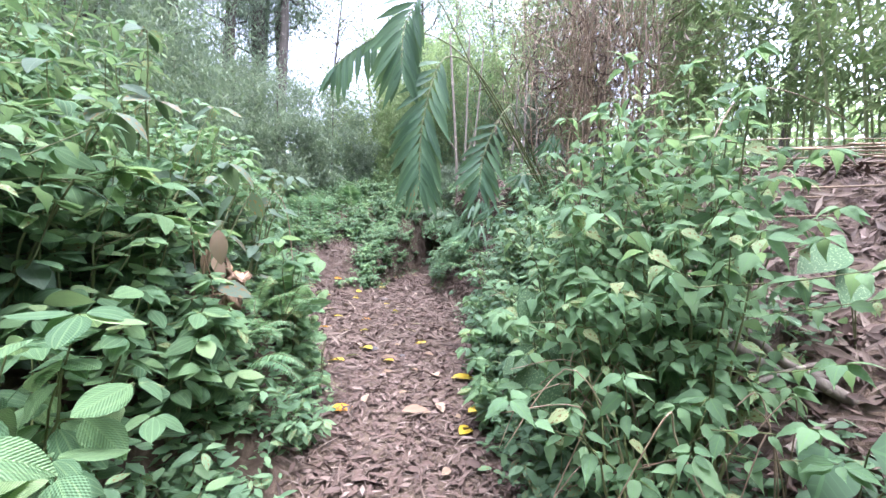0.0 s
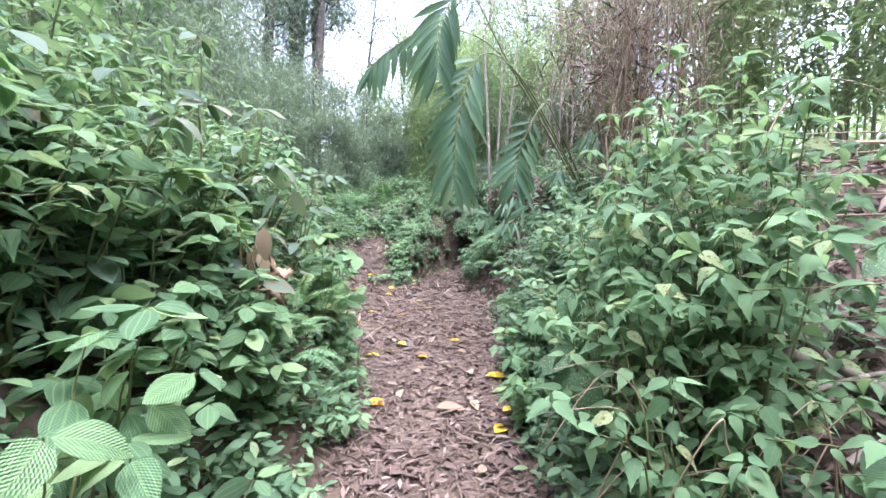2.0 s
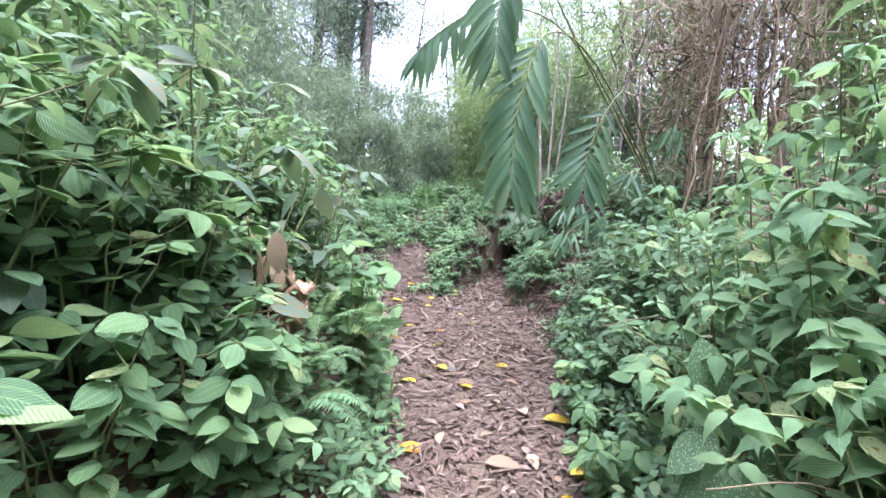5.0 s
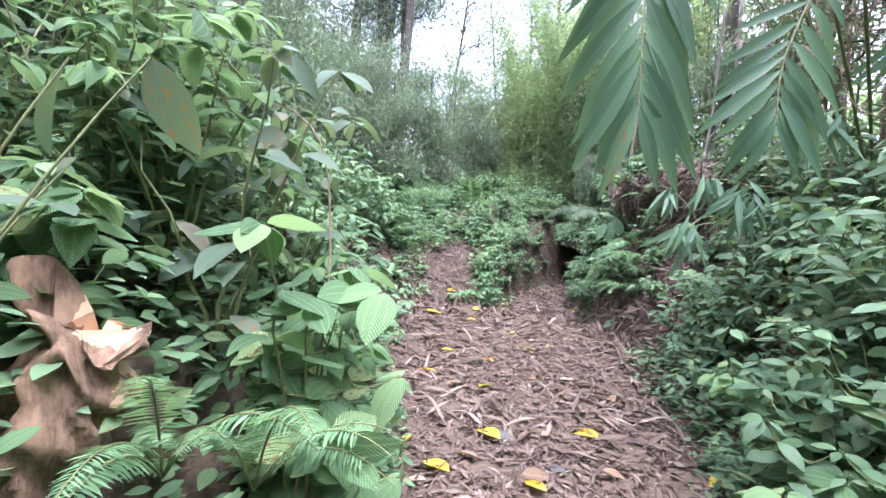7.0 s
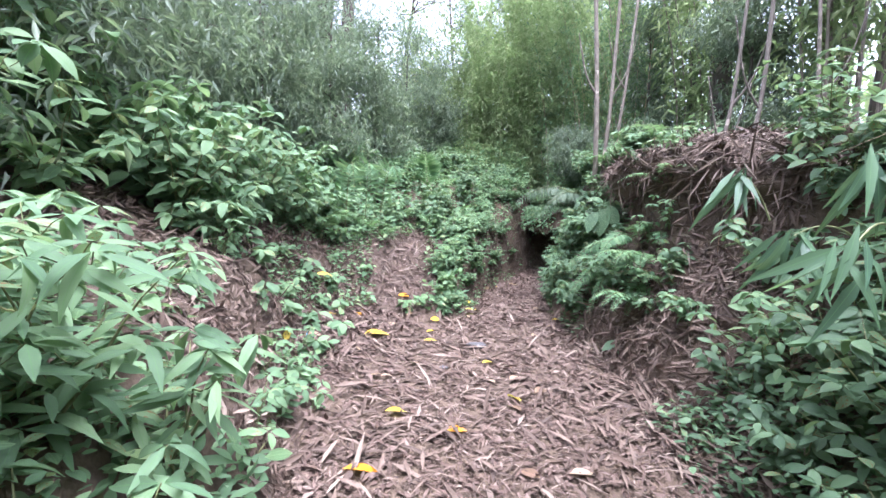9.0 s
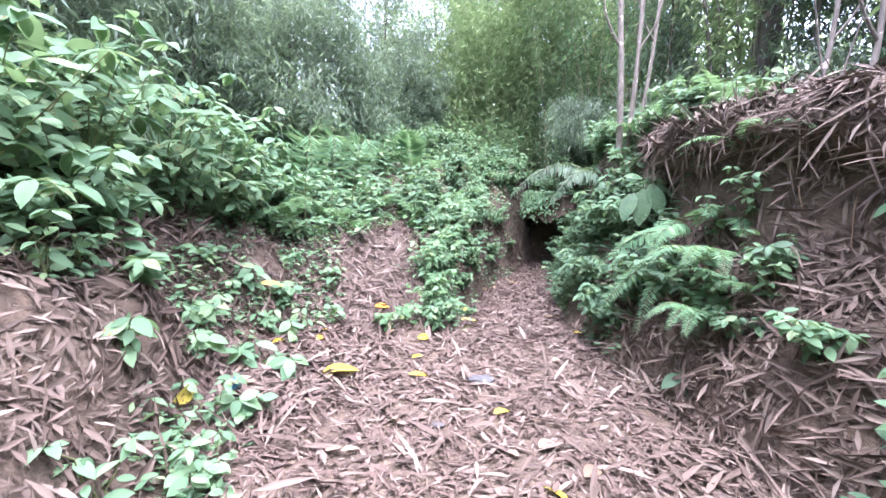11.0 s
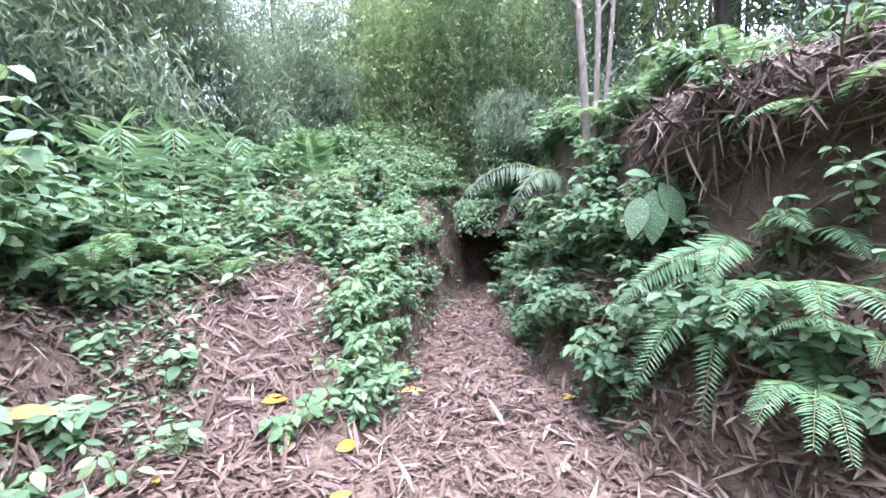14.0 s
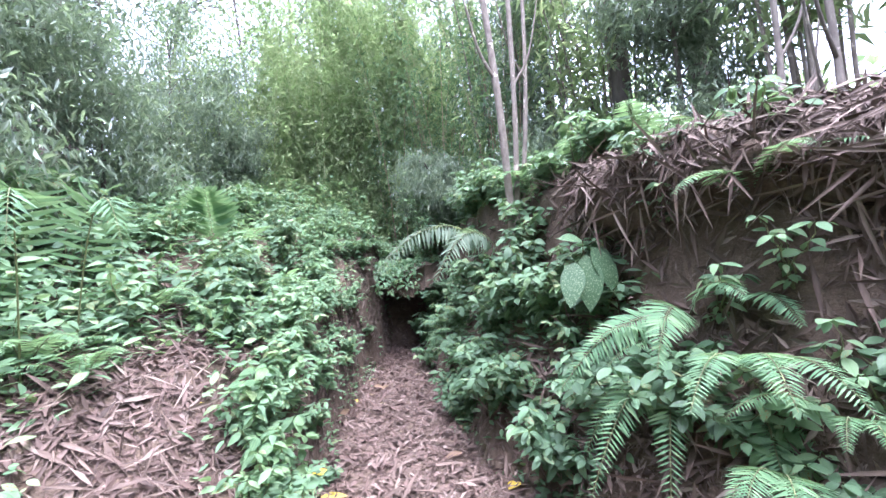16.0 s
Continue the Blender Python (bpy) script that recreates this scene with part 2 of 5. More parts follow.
def gully_edge(y):
    return np.interp(y, [10, 11, 12.5, 14, 15.6, 16.5], [-1.85, -1.75, -1.6, -1.2, -.66, -.5])


def path_floor(y):
    return np.interp(y, [-5, 0, 3, 6, 9, 11, 14, 16.5], [0, .03, .13, .24, .37, .46, .62, .85])


def height(x, y):
    x, y = np.asarray(x, float), np.asarray(y, float)
    wob = 0.14 * rough(x, y, 0.8, 3) + 0.06 * rough(x, y, 0.3, 4)
    floor = path_floor(y)
    # bank on the right, with a flat top: a hollow slope at first, later a scarp
    d = x - right_foot(y) + wob
    wide = np.interp(y, [0, 2.8, 4.5, 8, 9, 13, 16], [3.3, 3.2, 2.1, 1.5, 1.05, .9, .8])
    tall = np.interp(y, [0, 3, 6, 7.5, 8.8, 10.4, 12, 16], [1.6, 1.9, 2.1, 2.25, 2.45, 2.62, 2.55, 2.5])
    k = np.clip(d / wide, 0, 1)
    soft = k * k * (3 - 2 * k)
    scarp = np.interp(k, [0, .12, .5, .62, .74, 1], [0, .14, .44, .56, .93, 1])
    steep = smooth(7.2, 8.4, y)
    right = tall * (soft * (1 - steep) + scarp * steep) + 0.07 * np.clip(d - wide, 0, 12)
    # bank on the left, in a step and then a slope, with a gentle apron of litter below it
    e = left_foot(y) - x + wob
    left = np.interp(e, [0, .12, .45, .75, 1.3, 3, 9, 20], [0, .12, .75, 1.1, 1.35, 2.1, 3.4, 4.2])
    apron = .28 * smooth(0, 1, (-1.95 - x) / 1.2) * smooth(5.8, 7.2, y) * (1 - smooth(9.4, 10.4, y))
    # the ramp of the branch on the left, and its wall towards the gully
    t = (y - 9.4) * 0.9 + 0.8 * (-x - 2.2)
    gate = smooth(0, 1, (gully_edge(y) + 0.1 + wob * 0.7 - x) / 0.25)
    up = np.interp(t, [.3, 1.0, 1.9, 3.5, 4.25, 8], [0, .3, 1.1, 1.5, 2.1, 3.2]) * gate * smooth(8.6, 9.8, y)
    z = floor + right + np.maximum(up, left + apron)
    # the earth wall that ends the gully, and the rise behind it
    z = z + smooth(16.05, 16.45, y + .5 * wob) * np.maximum(2.3 - z, 0)
    z = z + smooth(16.6, 18.6, y) * np.maximum(3.2 - z, 0)
    lump = 0.07 * rough(x, y, 0.5, 1) + 0.035 * rough(x, y, 0.17, 2)
    return z + lump * (0.35 + smooth(0, .6, d) + smooth(0, .6, e))


def axis(lo, hi, step, far):
    mid = np.arange(lo, hi + step / 2, step)
    out, s, v = [], step, 0.0
    while v < far:
        s *= 1.35
        v += s
        out.append(v)
    out = np.array(out)
    return np.concatenate([lo - out[::-1], mid, hi + out])


def mesh_object(name, verts, faces_flat, loop_totals, material, uvs=None, shade=True):
    me = bpy.data.meshes.new(name)
    n = len(loop_totals)
    me.vertices.add(len(verts))
    me.vertices.foreach_set("co", np.asarray(verts, np.float32).ravel())
    me.loops.add(len(faces_flat))
    me.loops.foreach_set("vertex_index", np.asarray(faces_flat, np.int32))
    me.polygons.add(n)
    totals = np.asarray(loop_totals, np.int32)
    me.polygons.foreach_set("loop_start", np.concatenate([[0], np.cumsum(totals)[:-1]]).astype(np.int32))
    if uvs is not None:
        layer = me.uv_layers.new(name="UVMap")
        layer.data.foreach_set("uv", np.asarray(uvs, np.float32)[np.asarray(faces_flat)].ravel())
    me.update(calc_edges=True)
    me.polygons.foreach_set("use_smooth", np.full(n, shade))
    me.materials.append(material)
    return me


def build_ground():
    xs, ys = axis(-5.0, 4.0, 0.06, 300), axis(-1.5, 18.0, 0.06, 300)
    X, Y = np.meshgrid(xs, ys)
    Z = height(X, Y)
    nx, ny = len(xs), len(ys)
    idx = np.arange(nx * ny).reshape(ny, nx)
    quads = np.stack([idx[:-1, :-1], idx[:-1, 1:], idx[1:, 1:], idx[1:, :-1]], -1).reshape(-1, 4)
    me = mesh_object("ground", np.stack([X, Y, Z], -1).reshape(-1, 3), quads.ravel(), np.full(len(quads), 4), SOIL)
    return tagged(new("ground", me), "bare brown forest soil rising in banks beside a trodden path", "ground", kind="structure")


ground = build_ground()


def ground_normal(x, y, h=0.05):
    gx = (height(x + h, y) - height(x - h, y)) / (2 * h)
    gy = (height(x, y + h) - height(x, y - h)) / (2 * h)
    n = np.stack([-gx, -gy, np.ones_like(gx)], -1)
    return n / np.linalg.norm(n, axis=-1, keepdims=True)


# ---- kit for leaves, stems and plants ----
def unit(v):
    return v / np.maximum(np.linalg.norm(v, axis=-1, keepdims=True), 1e-9)


def blade(width=0.5, rows=5, peak=0.42, droop=0.25, fold=0.12, teeth=0.0, blunt=0.0, cup=0.0, sharp=0.0):
    """A leaf one long from its base along +y, its upper side up: a folded, drooping blade. Gives points, faces and uvs."""
    pts, uvs, faces = [], [], []
    for i in range(rows + 1):
        v = i / rows
        if v < peak:
            w = math.sin(v / peak * math.pi / 2) ** (0.75 - 0.3 * blunt)
        else:
            w = max(0.0, math.cos((v - peak) / (1 - peak) * math.pi / 2)) ** (1.05 - 0.5 * blunt + sharp)
        w *= width / 2
        if teeth and 0 < i < rows:
            w *= 1 + (teeth if i % 2 else -teeth)
        if i in (0, rows):
            w = 0.004
        y, z = v - 0.25 * droop * v * v, -droop * v * v
        up = fold * w / (width / 2) * width
        pts += [(-w, y, z + up - cup * w), (0, y, z), (w, y, z + up - cup * w)]
        q = w / max(width, 1e-6)
        uvs += [(0.5 - q, v), (0.5, v), (0.5 + q, v)]
    for i in range(rows):
        a = 3 * i
        faces += [(a, a + 1, a + 4, a + 3), (a + 1, a + 2, a + 5, a + 4)]
    return np.array(pts), np.array(faces), np.array(uvs)


def frames_for(P, D, N, S):
    """For each leaf a 3 x 3 matrix: columns across, along and up, times its size."""
    D = unit(D)
    X = unit(np.cross(D, N))
    Z = np.cross(X, D)
    return np.stack([X, D, Z], -1) * np.asarray(S)[:, None, None]


def joined(name, template, P, D, N, S, material, origin=(0, 0, 0)):
    pts, faces, uvs = template
    M = frames_for(P, D, N, S)
    V = np.einsum("nij,vj->nvi", M, pts) + np.asarray(P)[:, None, :] - np.asarray(origin)
    n, k = len(P), len(pts)
    F = (faces[None] + (np.arange(n) * k)[:, None, None]).reshape(-1, faces.shape[1])
    return mesh_object(name, V.reshape(-1, 3), F.ravel(), np.full(len(F), faces.shape[1]), material, np.tile(uvs, (n, 1)))


def template_mesh(name, template, material):
    pts, faces, uvs = template
    return mesh_object(name, pts, faces.ravel(), np.full(len(faces), faces.shape[1]), material, uvs)


def tubes(name, lines, radii, material, sides=5, origin=(0, 0, 0)):
    """One mesh of tapered tubes. lines: arrays of points; radii: for each (thick, thin)."""
    V, F, U, at = [], [], [], 0
    for line, (r0, r1) in zip(lines, radii):
        line = np.asarray(line, float)
        n = len(line)
        T = unit(np.gradient(line, axis=0))
        side = unit(np.cross(T, np.array([0.31, 0.17, 0.93]) if abs(T[0][2]) < 0.9 else np.array([1.0, 0.2, 0.0])))
        other = np.cross(T, side)
        r = np.linspace(r0, r1, n)[:, None, None]
        a = np.linspace(0, 2 * np.pi, sides, endpoint=False)
        ring = line[:, None, :] + r * (np.cos(a)[None, :, None] * side[:, None, :] + np.sin(a)[None, :, None] * other[:, None, :])
        V.append(ring.reshape(-1, 3))
        vv = np.linspace(0, 1, n)
        U.append(np.stack(np.meshgrid(a / 6.283, vv), -1).reshape(-1, 2))
        idx = at + np.arange(n * sides).reshape(n, sides)
        nxt = np.roll(idx, -1, axis=1)
        F.append(np.stack([idx[:-1], nxt[:-1], nxt[1:], idx[1:]], -1).reshape(-1, 4))
        at += n * sides
    F = np.concatenate(F)
    return mesh_object(name, np.concatenate(V) - np.asarray(origin), F.ravel(), np.full(len(F), 4), material, np.concatenate(U))


def part(name, me, parent, label=""):
    ob = new(name, me)
    ob.parent = parent
    if label:
        ob["label"] = label
    return ob


def thing(name, at, label, category, group="", kind=""):
    ob = new(name)
    ob.empty_display_size = 0.1
    ob.location = at
    return tagged(ob, label, category, group, kind)


# the trodden line at head height, which no twig crosses
WAY = np.array([(0, -.3, 1.5), (-.1, .15, 1.55), (-.45, 1.85, 1.5), (-.67, 3.15, 1.7), (-1.2, 5, 1.85), (-1.35, 6.1, 1.95), (-1.47, 7.4, 2.1)])
WAY = np.stack([np.interp(np.linspace(0, len(WAY) - 1, 60), np.arange(len(WAY)), WAY[:, i]) for i in range(3)], -1)


def clear_of_way(P, room):
    """Which points keep that distance from the line on which the walker's eye goes."""
    P = np.asarray(P)
    d, beside = np.full(len(P), 1e9), np.full(len(P), 1e9)
    for q in WAY:
        d = np.minimum(d, np.linalg.norm(P - q, axis=1))
        beside = np.minimum(beside, np.hypot(P[:, 0] - q[0], P[:, 1] - q[1]))
    low = P[:, 2] < height(P[:, 0], P[:, 1]) + 0.2
    return (d > room) & (low | (beside > 0.26))



LEAVES = {
    "quilt": [blade(0.56, 9, 0.42, d, 0.08, 0, 0.35, c) for d, c in ((0.12, 0.3), (0.28, 0.2), (0.42, 0.0))],
    "mint": [blade(0.46, 9, 0.27, d, 0.1, 0.07, sharp=.45) for d in (0.15, 0.35, 0.6)],
    "herb": [blade(0.42, 4, 0.45, d, 0.10) for d in (0.1, 0.35)],
    "oval": [blade(0.45, 5, 0.48, d, 0.08, 0, 0.4) for d in (0.2, 0.45)],
    "lance": [blade(0.22, 4, 0.4, d, 0.10) for d in (0.15, 0.5)],
    "strip": [blade(0.085, 4, 0.35, d, 0.15) for d in (0.15, 0.6)],
    "bamboo": [blade(0.13, 3, 0.3, d, 0.10) for d in (0.1, 0.5)],
    "pinna": [blade(0.13, 3, 0.3, d, 0.08) for d in (0.1, 0.3)],
    "crown": [blade(0.5, 2, 0.5, d, 0.15) for d in (0.1, 0.4)],
}


def diamond(width, fold=0.12, droop=0.2):
    pts = np.array([(0, 0, 0), (width / 2, 0.42, fold), (0, 1, -droop), (-width / 2, 0.42, fold)], float)
    return pts, np.array([(0, 1, 2), (0, 2, 3)]), np.array([(0.5, 0), (1, 0.42), (0.5, 1), (0, 0.42)], float)


LEAVES["far"] = [diamond(0.55)]
LEAVES["far_lance"] = [diamond(0.2, 0.04, 0.35)]
MESHES = {}


def leaf_mesh(shape, i, material):
    key = (shape, i, material.name)
    if key not in MESHES:
        MESHES[key] = template_mesh("leaf", LEAVES[shape][i], material)
    return MESHES[key]


def add_leaves(parent, at, shape, P, D, N, S, material, single, name="leaf"):
    """Hangs leaves on a plant: each one an object, or all in one mesh."""
    kinds = len(LEAVES[shape])
    pick = RNG.integers(0, kinds, len(P))
    for k in range(kinds):
        m = pick == k
        if not m.any():
            continue
        if single:
            M = frames_for(P[m], D[m], N[m], S[m])
            me = leaf_mesh(shape, k, material)
            for R, p in zip(M, P[m]):
                ob = part(name, me, parent)
                mat = Matrix(R.tolist()).to_4x4()
                mat.translation = Vector(p - at)
                ob.matrix_basis = mat
        else:
            ob = part("foliage", joined("foliage", LEAVES[shape][k], P[m], D[m], N[m], S[m], material, at), parent)
            ob["kind"] = "stuff"


def bend(a, b, sag=0.0, n=7, wob=0.0):
    t = np.linspace(0, 1, n)[:, None]
    line = np.asarray(a) * (1 - t) + np.asarray(b) * t
    line[:, 2] += (4 * sag * t * (1 - t))[:, 0]
    if wob:
        line[1:-1] += RNG.normal(0, wob, (n - 2, 3))
    return line


def shrub(x, y, tall, spread, stems, shape, size, material, label, category="shrub", name="shrub", group="", gap=0.09, single=False,
          stem_mat=None, room=0.33, lean=(0, 0), low=0.2, base_z=None, droop=0.38, twigs=2):
    z = float(height(x, y)) - 0.02 if base_z is None else base_z
    at = np.array([x, y, z])
    if 2.3 < y < 2.95 and -1.75 < x < -1.0:
        return None  # the stump stands here
    if 2.2 < y < 3.05 and -2.0 < x < -0.7:
        tall = min(tall, .4)  # low growth round the stump
    plant = thing(name, at, label, category, group)
    lines, radii, P, D = [], [], [], []
    near = y < 3.2  # farther off the stems run together
    for s in range(stems):
        a = 2 * math.pi * (s + RNG.random()) / stems
        out = np.array([math.cos(a), math.sin(a), 0]) * spread * RNG.uniform(0.4, 1.0) + np.array([*lean, 0]) * tall
        h = tall * RNG.uniform(0.65, 1.05)
        tip = at + out + (0, 0, h)
        main = bend(at, tip, 0, 9)
        k = np.linspace(0, 1, 9)
        main[:, :2] = at[:2] + out[:2] * (k ** 1.5)[:, None]
        main[1:-1] += RNG.normal(0, 0.012, (7, 3))
        if near:
            lines, radii = [], []
        lines.append(main)
        radii.append((0.006 + 0.004 * tall, 0.002))
        sub = [main]
        for _ in range(twigs):
            i = int(RNG.integers(3, 8))
            b = RNG.random() * 6.283
            end = main[i] + np.array([math.cos(b), math.sin(b), RNG.uniform(0.1, 0.7)]) * tall * RNG.uniform(0.12, 0.3)
            tw = bend(main[i], end, -0.02, 5, 0.006)
            lines.append(tw)
            radii.append((0.003, 0.0015))
            sub.append(tw)
        if near or s == stems - 1:
            part("stem", tubes("stem", lines, radii, stem_mat or STEM, 4, at), plant)
        for j, ln in enumerate(sub):
            seg = np.linalg.norm(np.diff(ln, axis=0), axis=1).sum()
            lo = low if j == 0 else 0.25
            n = max(2, int(seg * (1 - lo) / gap))
            turn = RNG.random() * 6.283
            for q in np.linspace(lo, 1, n):
                f = q * (len(ln) - 1)
                i = min(int(f), len(ln) - 2)
                p = ln[i] + (ln[i + 1] - ln[i]) * (f - i)
                turn += 1.571 + RNG.normal(0, 0.3)
                for side in (0, math.pi):
                    c = turn + side
                    d = np.array([math.cos(c), math.sin(c), RNG.normal(0.25 - droop, 0.25)])
                    P.append(p + 0.012 * d)
                    D.append(d)
            for c in turn + np.arange(4) * 1.571:
                d = np.array([math.cos(c), math.sin(c), RNG.normal(0.1 - 0.8 * droop, 0.2)])
                P.append(ln[-1] + 0.01 * d)
                D.append(d)
    P, D = np.array(P), np.array(D)
    open_side = 1 if x < np.interp(y, [0, 5, 9, 16], [-.2, -.6, -1.0, -.6]) else -1
    turn_to = 0.2 if open_side > 0 and y < 4.5 else 0.4  # the leaves turn to the open path
    N = unit(np.array([turn_to * open_side, -0.75 * turn_to, 0.95]) + RNG.normal(0, 0.3, D.shape))
    S = size * RNG.uniform(0.55, 1.2, len(P))
    keep = clear_of_way(P + D * (S * 0.5)[:, None], room) & (P[:, 2] > height(P[:, 0], P[:, 1]) + 0.01)
    P, D, N, S = P[keep], D[keep], N[keep], S[keep]
    if len(P):
        add_leaves(plant, at, shape, P, D, N, S, material, single)
    return plant


def carpet(name, xy, n, shape, size, material, label, tall=0.12, category="undergrowth"):
    """Low growth that nobody could count, over points of the plan."""
    n_pt = len(xy)
    pick = RNG.integers(0, n_pt, n)
    base = xy[pick] + RNG.normal(0, 0.05, (n, 2))
    P = np.stack([base[:, 0], base[:, 1], height(base[:, 0], base[:, 1])], -1)
    P[:, 2] += RNG.uniform(0.02, 1, n) ** 1.3 * tall * (0.5 + lattice(np.floor(base[:, 0] / .35), np.floor(base[:, 1] / .35), 9))
    a = RNG.random(n) * 6.283
    D = np.stack([np.cos(a), np.sin(a), RNG.normal(0.1, 0.35, n)], -1)
    N = unit(ground_normal(base[:, 0], base[:, 1]) * 0.5 + (0, 0, .6) + RNG.normal(0, 0.3, D.shape))
    S = size * RNG.uniform(0.5, 1.3, n)
    keep = clear_of_way(P, 0.45)
    me = joined(name, LEAVES[shape][int(n) % len(LEAVES[shape])], P[keep], D[keep], N[keep], S[keep], material)
    return tagged(new(name, me), label, category, kind="stuff")


def scatter_xy(n, xlo, xhi, ylo, yhi, keep):
    p = np.stack([RNG.uniform(xlo, xhi, n), RNG.uniform(ylo, yhi, n)], -1)
    return p[keep(p[:, 0], p[:, 1])]


def frond(parent, at, base, tip, sag, pairs, leaflet, shape, material, angle=60, hang=0.25, room=0.25, single=False, face=(0, 0, 1), taper=0.75, stalk=0.15):
    """A feathered leaf of a fern or palm: a rib with leaflets in two rows."""
    rib = bend(base, tip, sag, 12)
    L = np.linalg.norm(np.diff(rib, axis=0), axis=1).sum()
    part("rib", tubes("rib", [rib], [(0.002 + 0.0028 * L, 0.0012)], STEM if material is not PALM else CULM, 5, at), parent)
    T = unit(np.gradient(rib, axis=0))
    P, D, N, S = [], [], [], []
    for q in np.linspace(stalk, 1.0, pairs):
        f = q * 11
        i = min(int(f), 10)
        p = rib[i] + (rib[i + 1] - rib[i]) * (f - i)
        t = T[i]
        s = unit(np.cross(t, np.array(face, float)))
        nn = np.cross(s, t)
        for side in (-1, 1):
            a = radians(angle * (1 - 0.45 * max(0, q - 0.5)) + RNG.normal(0, 3))
            d = t * math.cos(a) + s * side * math.sin(a)
            d[2] -= hang
            P.append(p)
            D.append(d)
            N.append(nn + RNG.normal(0, 0.1, 3))
            w = (1 - taper * max(0, (q - 0.45) / 0.55)) * min(1, 0.55 + (q - stalk) * 2.2)
            S.append(leaflet * w * RNG.uniform(0.9, 1.08))
    P, D, N, S = map(np.array, (P, D, N, S))
    keep = clear_of_way(P, room)
    if keep.any():
        add_leaves(parent, at, shape, P[keep], D[keep], N[keep], S[keep], material, single, "leaflet")


def fern(x, y, n, length, label="green fern with arching feathered fronds on the bank", aim=None, single=False, material=None, z=None, rise=0.5):
    z = float(height(x, y)) - 0.01 if z is None else z
    at = np.array([x, y, z])
    plant = thing("fern", at, label, "fern", "ferns")
    for k in range(n):
        a = (aim if aim is not None else 0) + (RNG.normal(0, 0.7) if aim is not None else 6.283 * k / n + RNG.normal(0, 0.3))
        l = length * RNG.uniform(0.7, 1.1)
        tip = at + np.array([math.cos(a) * l * 0.85, math.sin(a) * l * 0.85, l * (rise - 0.25) + RNG.normal(0, 0.05)])
        frond(plant, at, at, tip, l * 0.22, 38, l * 0.17, "pinna", material or FERN, 75, 0.1, single=single)
    return plant


def tree(name, x, y, tall, r, label, crown_n, crown_r, leaf, shape="far", bark=None, lean=(0, 0), crown_from=0.45, material=None, limbs=9, group="trees", z=None, hang=0.3):
    z = float(height(x, y)) - 0.15 if z is None else z
    at = np.array([x, y, z])
    plant = thing(name, at, label, "tree", group)
    top = at + np.array([lean[0] * tall, lean[1] * tall, tall])
    trunk = bend(at, top, 0, 12)
    trunk[1:] += np.cumsum(RNG.normal(0, 0.02 * r / 0.1, (11, 3)) * (1, 1, 0), axis=0)
    part("trunk", tubes("trunk", [trunk], [(r, r * 0.35)], bark or BARK, 9, at), plant)
    P = []
    for k in range(limbs):
        q = RNG.uniform(crown_from, 1)
        i = int(q * 11)
        a = RNG.random() * 6.283
        end = trunk[i] + np.array([math.cos(a), math.sin(a), RNG.uniform(-0.1, 0.7)]) * crown_r * RNG.uniform(0.5, 1)
        lb = bend(trunk[i], end, 0.1 * crown_r, 6, 0.06 * crown_r)
        part("limb", tubes("limb", [lb], [(r * 0.3, r * 0.06)], bark or BARK, 5, at), plant)
        c = crown_n // limbs
        j = RNG.integers(2, 6, c)
        P.append(lb[j] + RNG.normal(0, 1, (c, 3)) * crown_r * (0.13 + 0.16 * RNG.random((c, 1))) * (1, 1, 0.7))
    P = np.concatenate(P)
    D = unit(RNG.normal(0, 1, P.shape) * (1, 1, 0.5) - (0, 0, hang))
    N = unit(RNG.normal(0, 0.5, P.shape) + (0, 0, 1))
    crown = part("crown", joined("crown", LEAVES[shape][0], P, D, N, leaf * RNG.uniform(0.5, 1.3, len(P)), material or HAZED_CROWN, at), plant)
    crown["kind"] = "stuff"
    return plant


def bamboo(x, y, culms, tall, spread, n_leaf, leaf, label, material=None, culm_mat=None, lean=(0, 0), r=0.02, z=None, leaf_from=0.15, group="bamboo clumps", name="bamboo_clump"):
    z = float(height(x, y)) - 0.1 if z is None else z
    at = np.array([x, y, z])
    plant = thing(name, at, label, "bamboo", group)
    P = []
    for k in range(culms):
        a, d = RNG.random() * 6.283, spread * math.sqrt(RNG.random())
        b = at + np.array([math.cos(a) * d, math.sin(a) * d, 0])
        h = tall * RNG.uniform(0.6, 1.05)
        tip = b + np.array([math.cos(a) * h * 0.18 + lean[0] * h, math.sin(a) * h * 0.18 + lean[1] * h, h])
        line = bend(b, tip, 0, 10)
        line[:, :2] = b[:2] + (tip - b)[:2] * (np.linspace(0, 1, 10) ** 2)[:, None]
        part("culm", tubes("culm", [line], [(r * RNG.uniform(0.7, 1.2), r * 0.2)], culm_mat or CULM, 6, at), plant)
        m = n_leaf // culms
        f = RNG.uniform(leaf_from, 1, m) * 9
        i = np.minimum(f.astype(int), 8)
        p = line[i] + (line[i + 1] - line[i]) * (f - i)[:, None]
        P.append(p + RNG.normal(0, 1, (m, 3)) * (0.25, 0.25, 0.16) * (0.35 + spread * 0.5))
    if n_leaf:
        P = np.concatenate(P)
        D = unit(RNG.normal(0, 1, P.shape) * (1, 1, 0.5) - (0, 0, 0.5))
        N = unit(RNG.normal(0, 0.5, P.shape) + (0, 0, 1))
        leafage = part("foliage", joined("foliage", LEAVES["far_lance"][0], P, D, N, leaf * RNG.uniform(0.6, 1.3, len(P)), material or BAMBOO_LEAF, at), plant)
        leafage["kind"] = "stuff"
    return plant



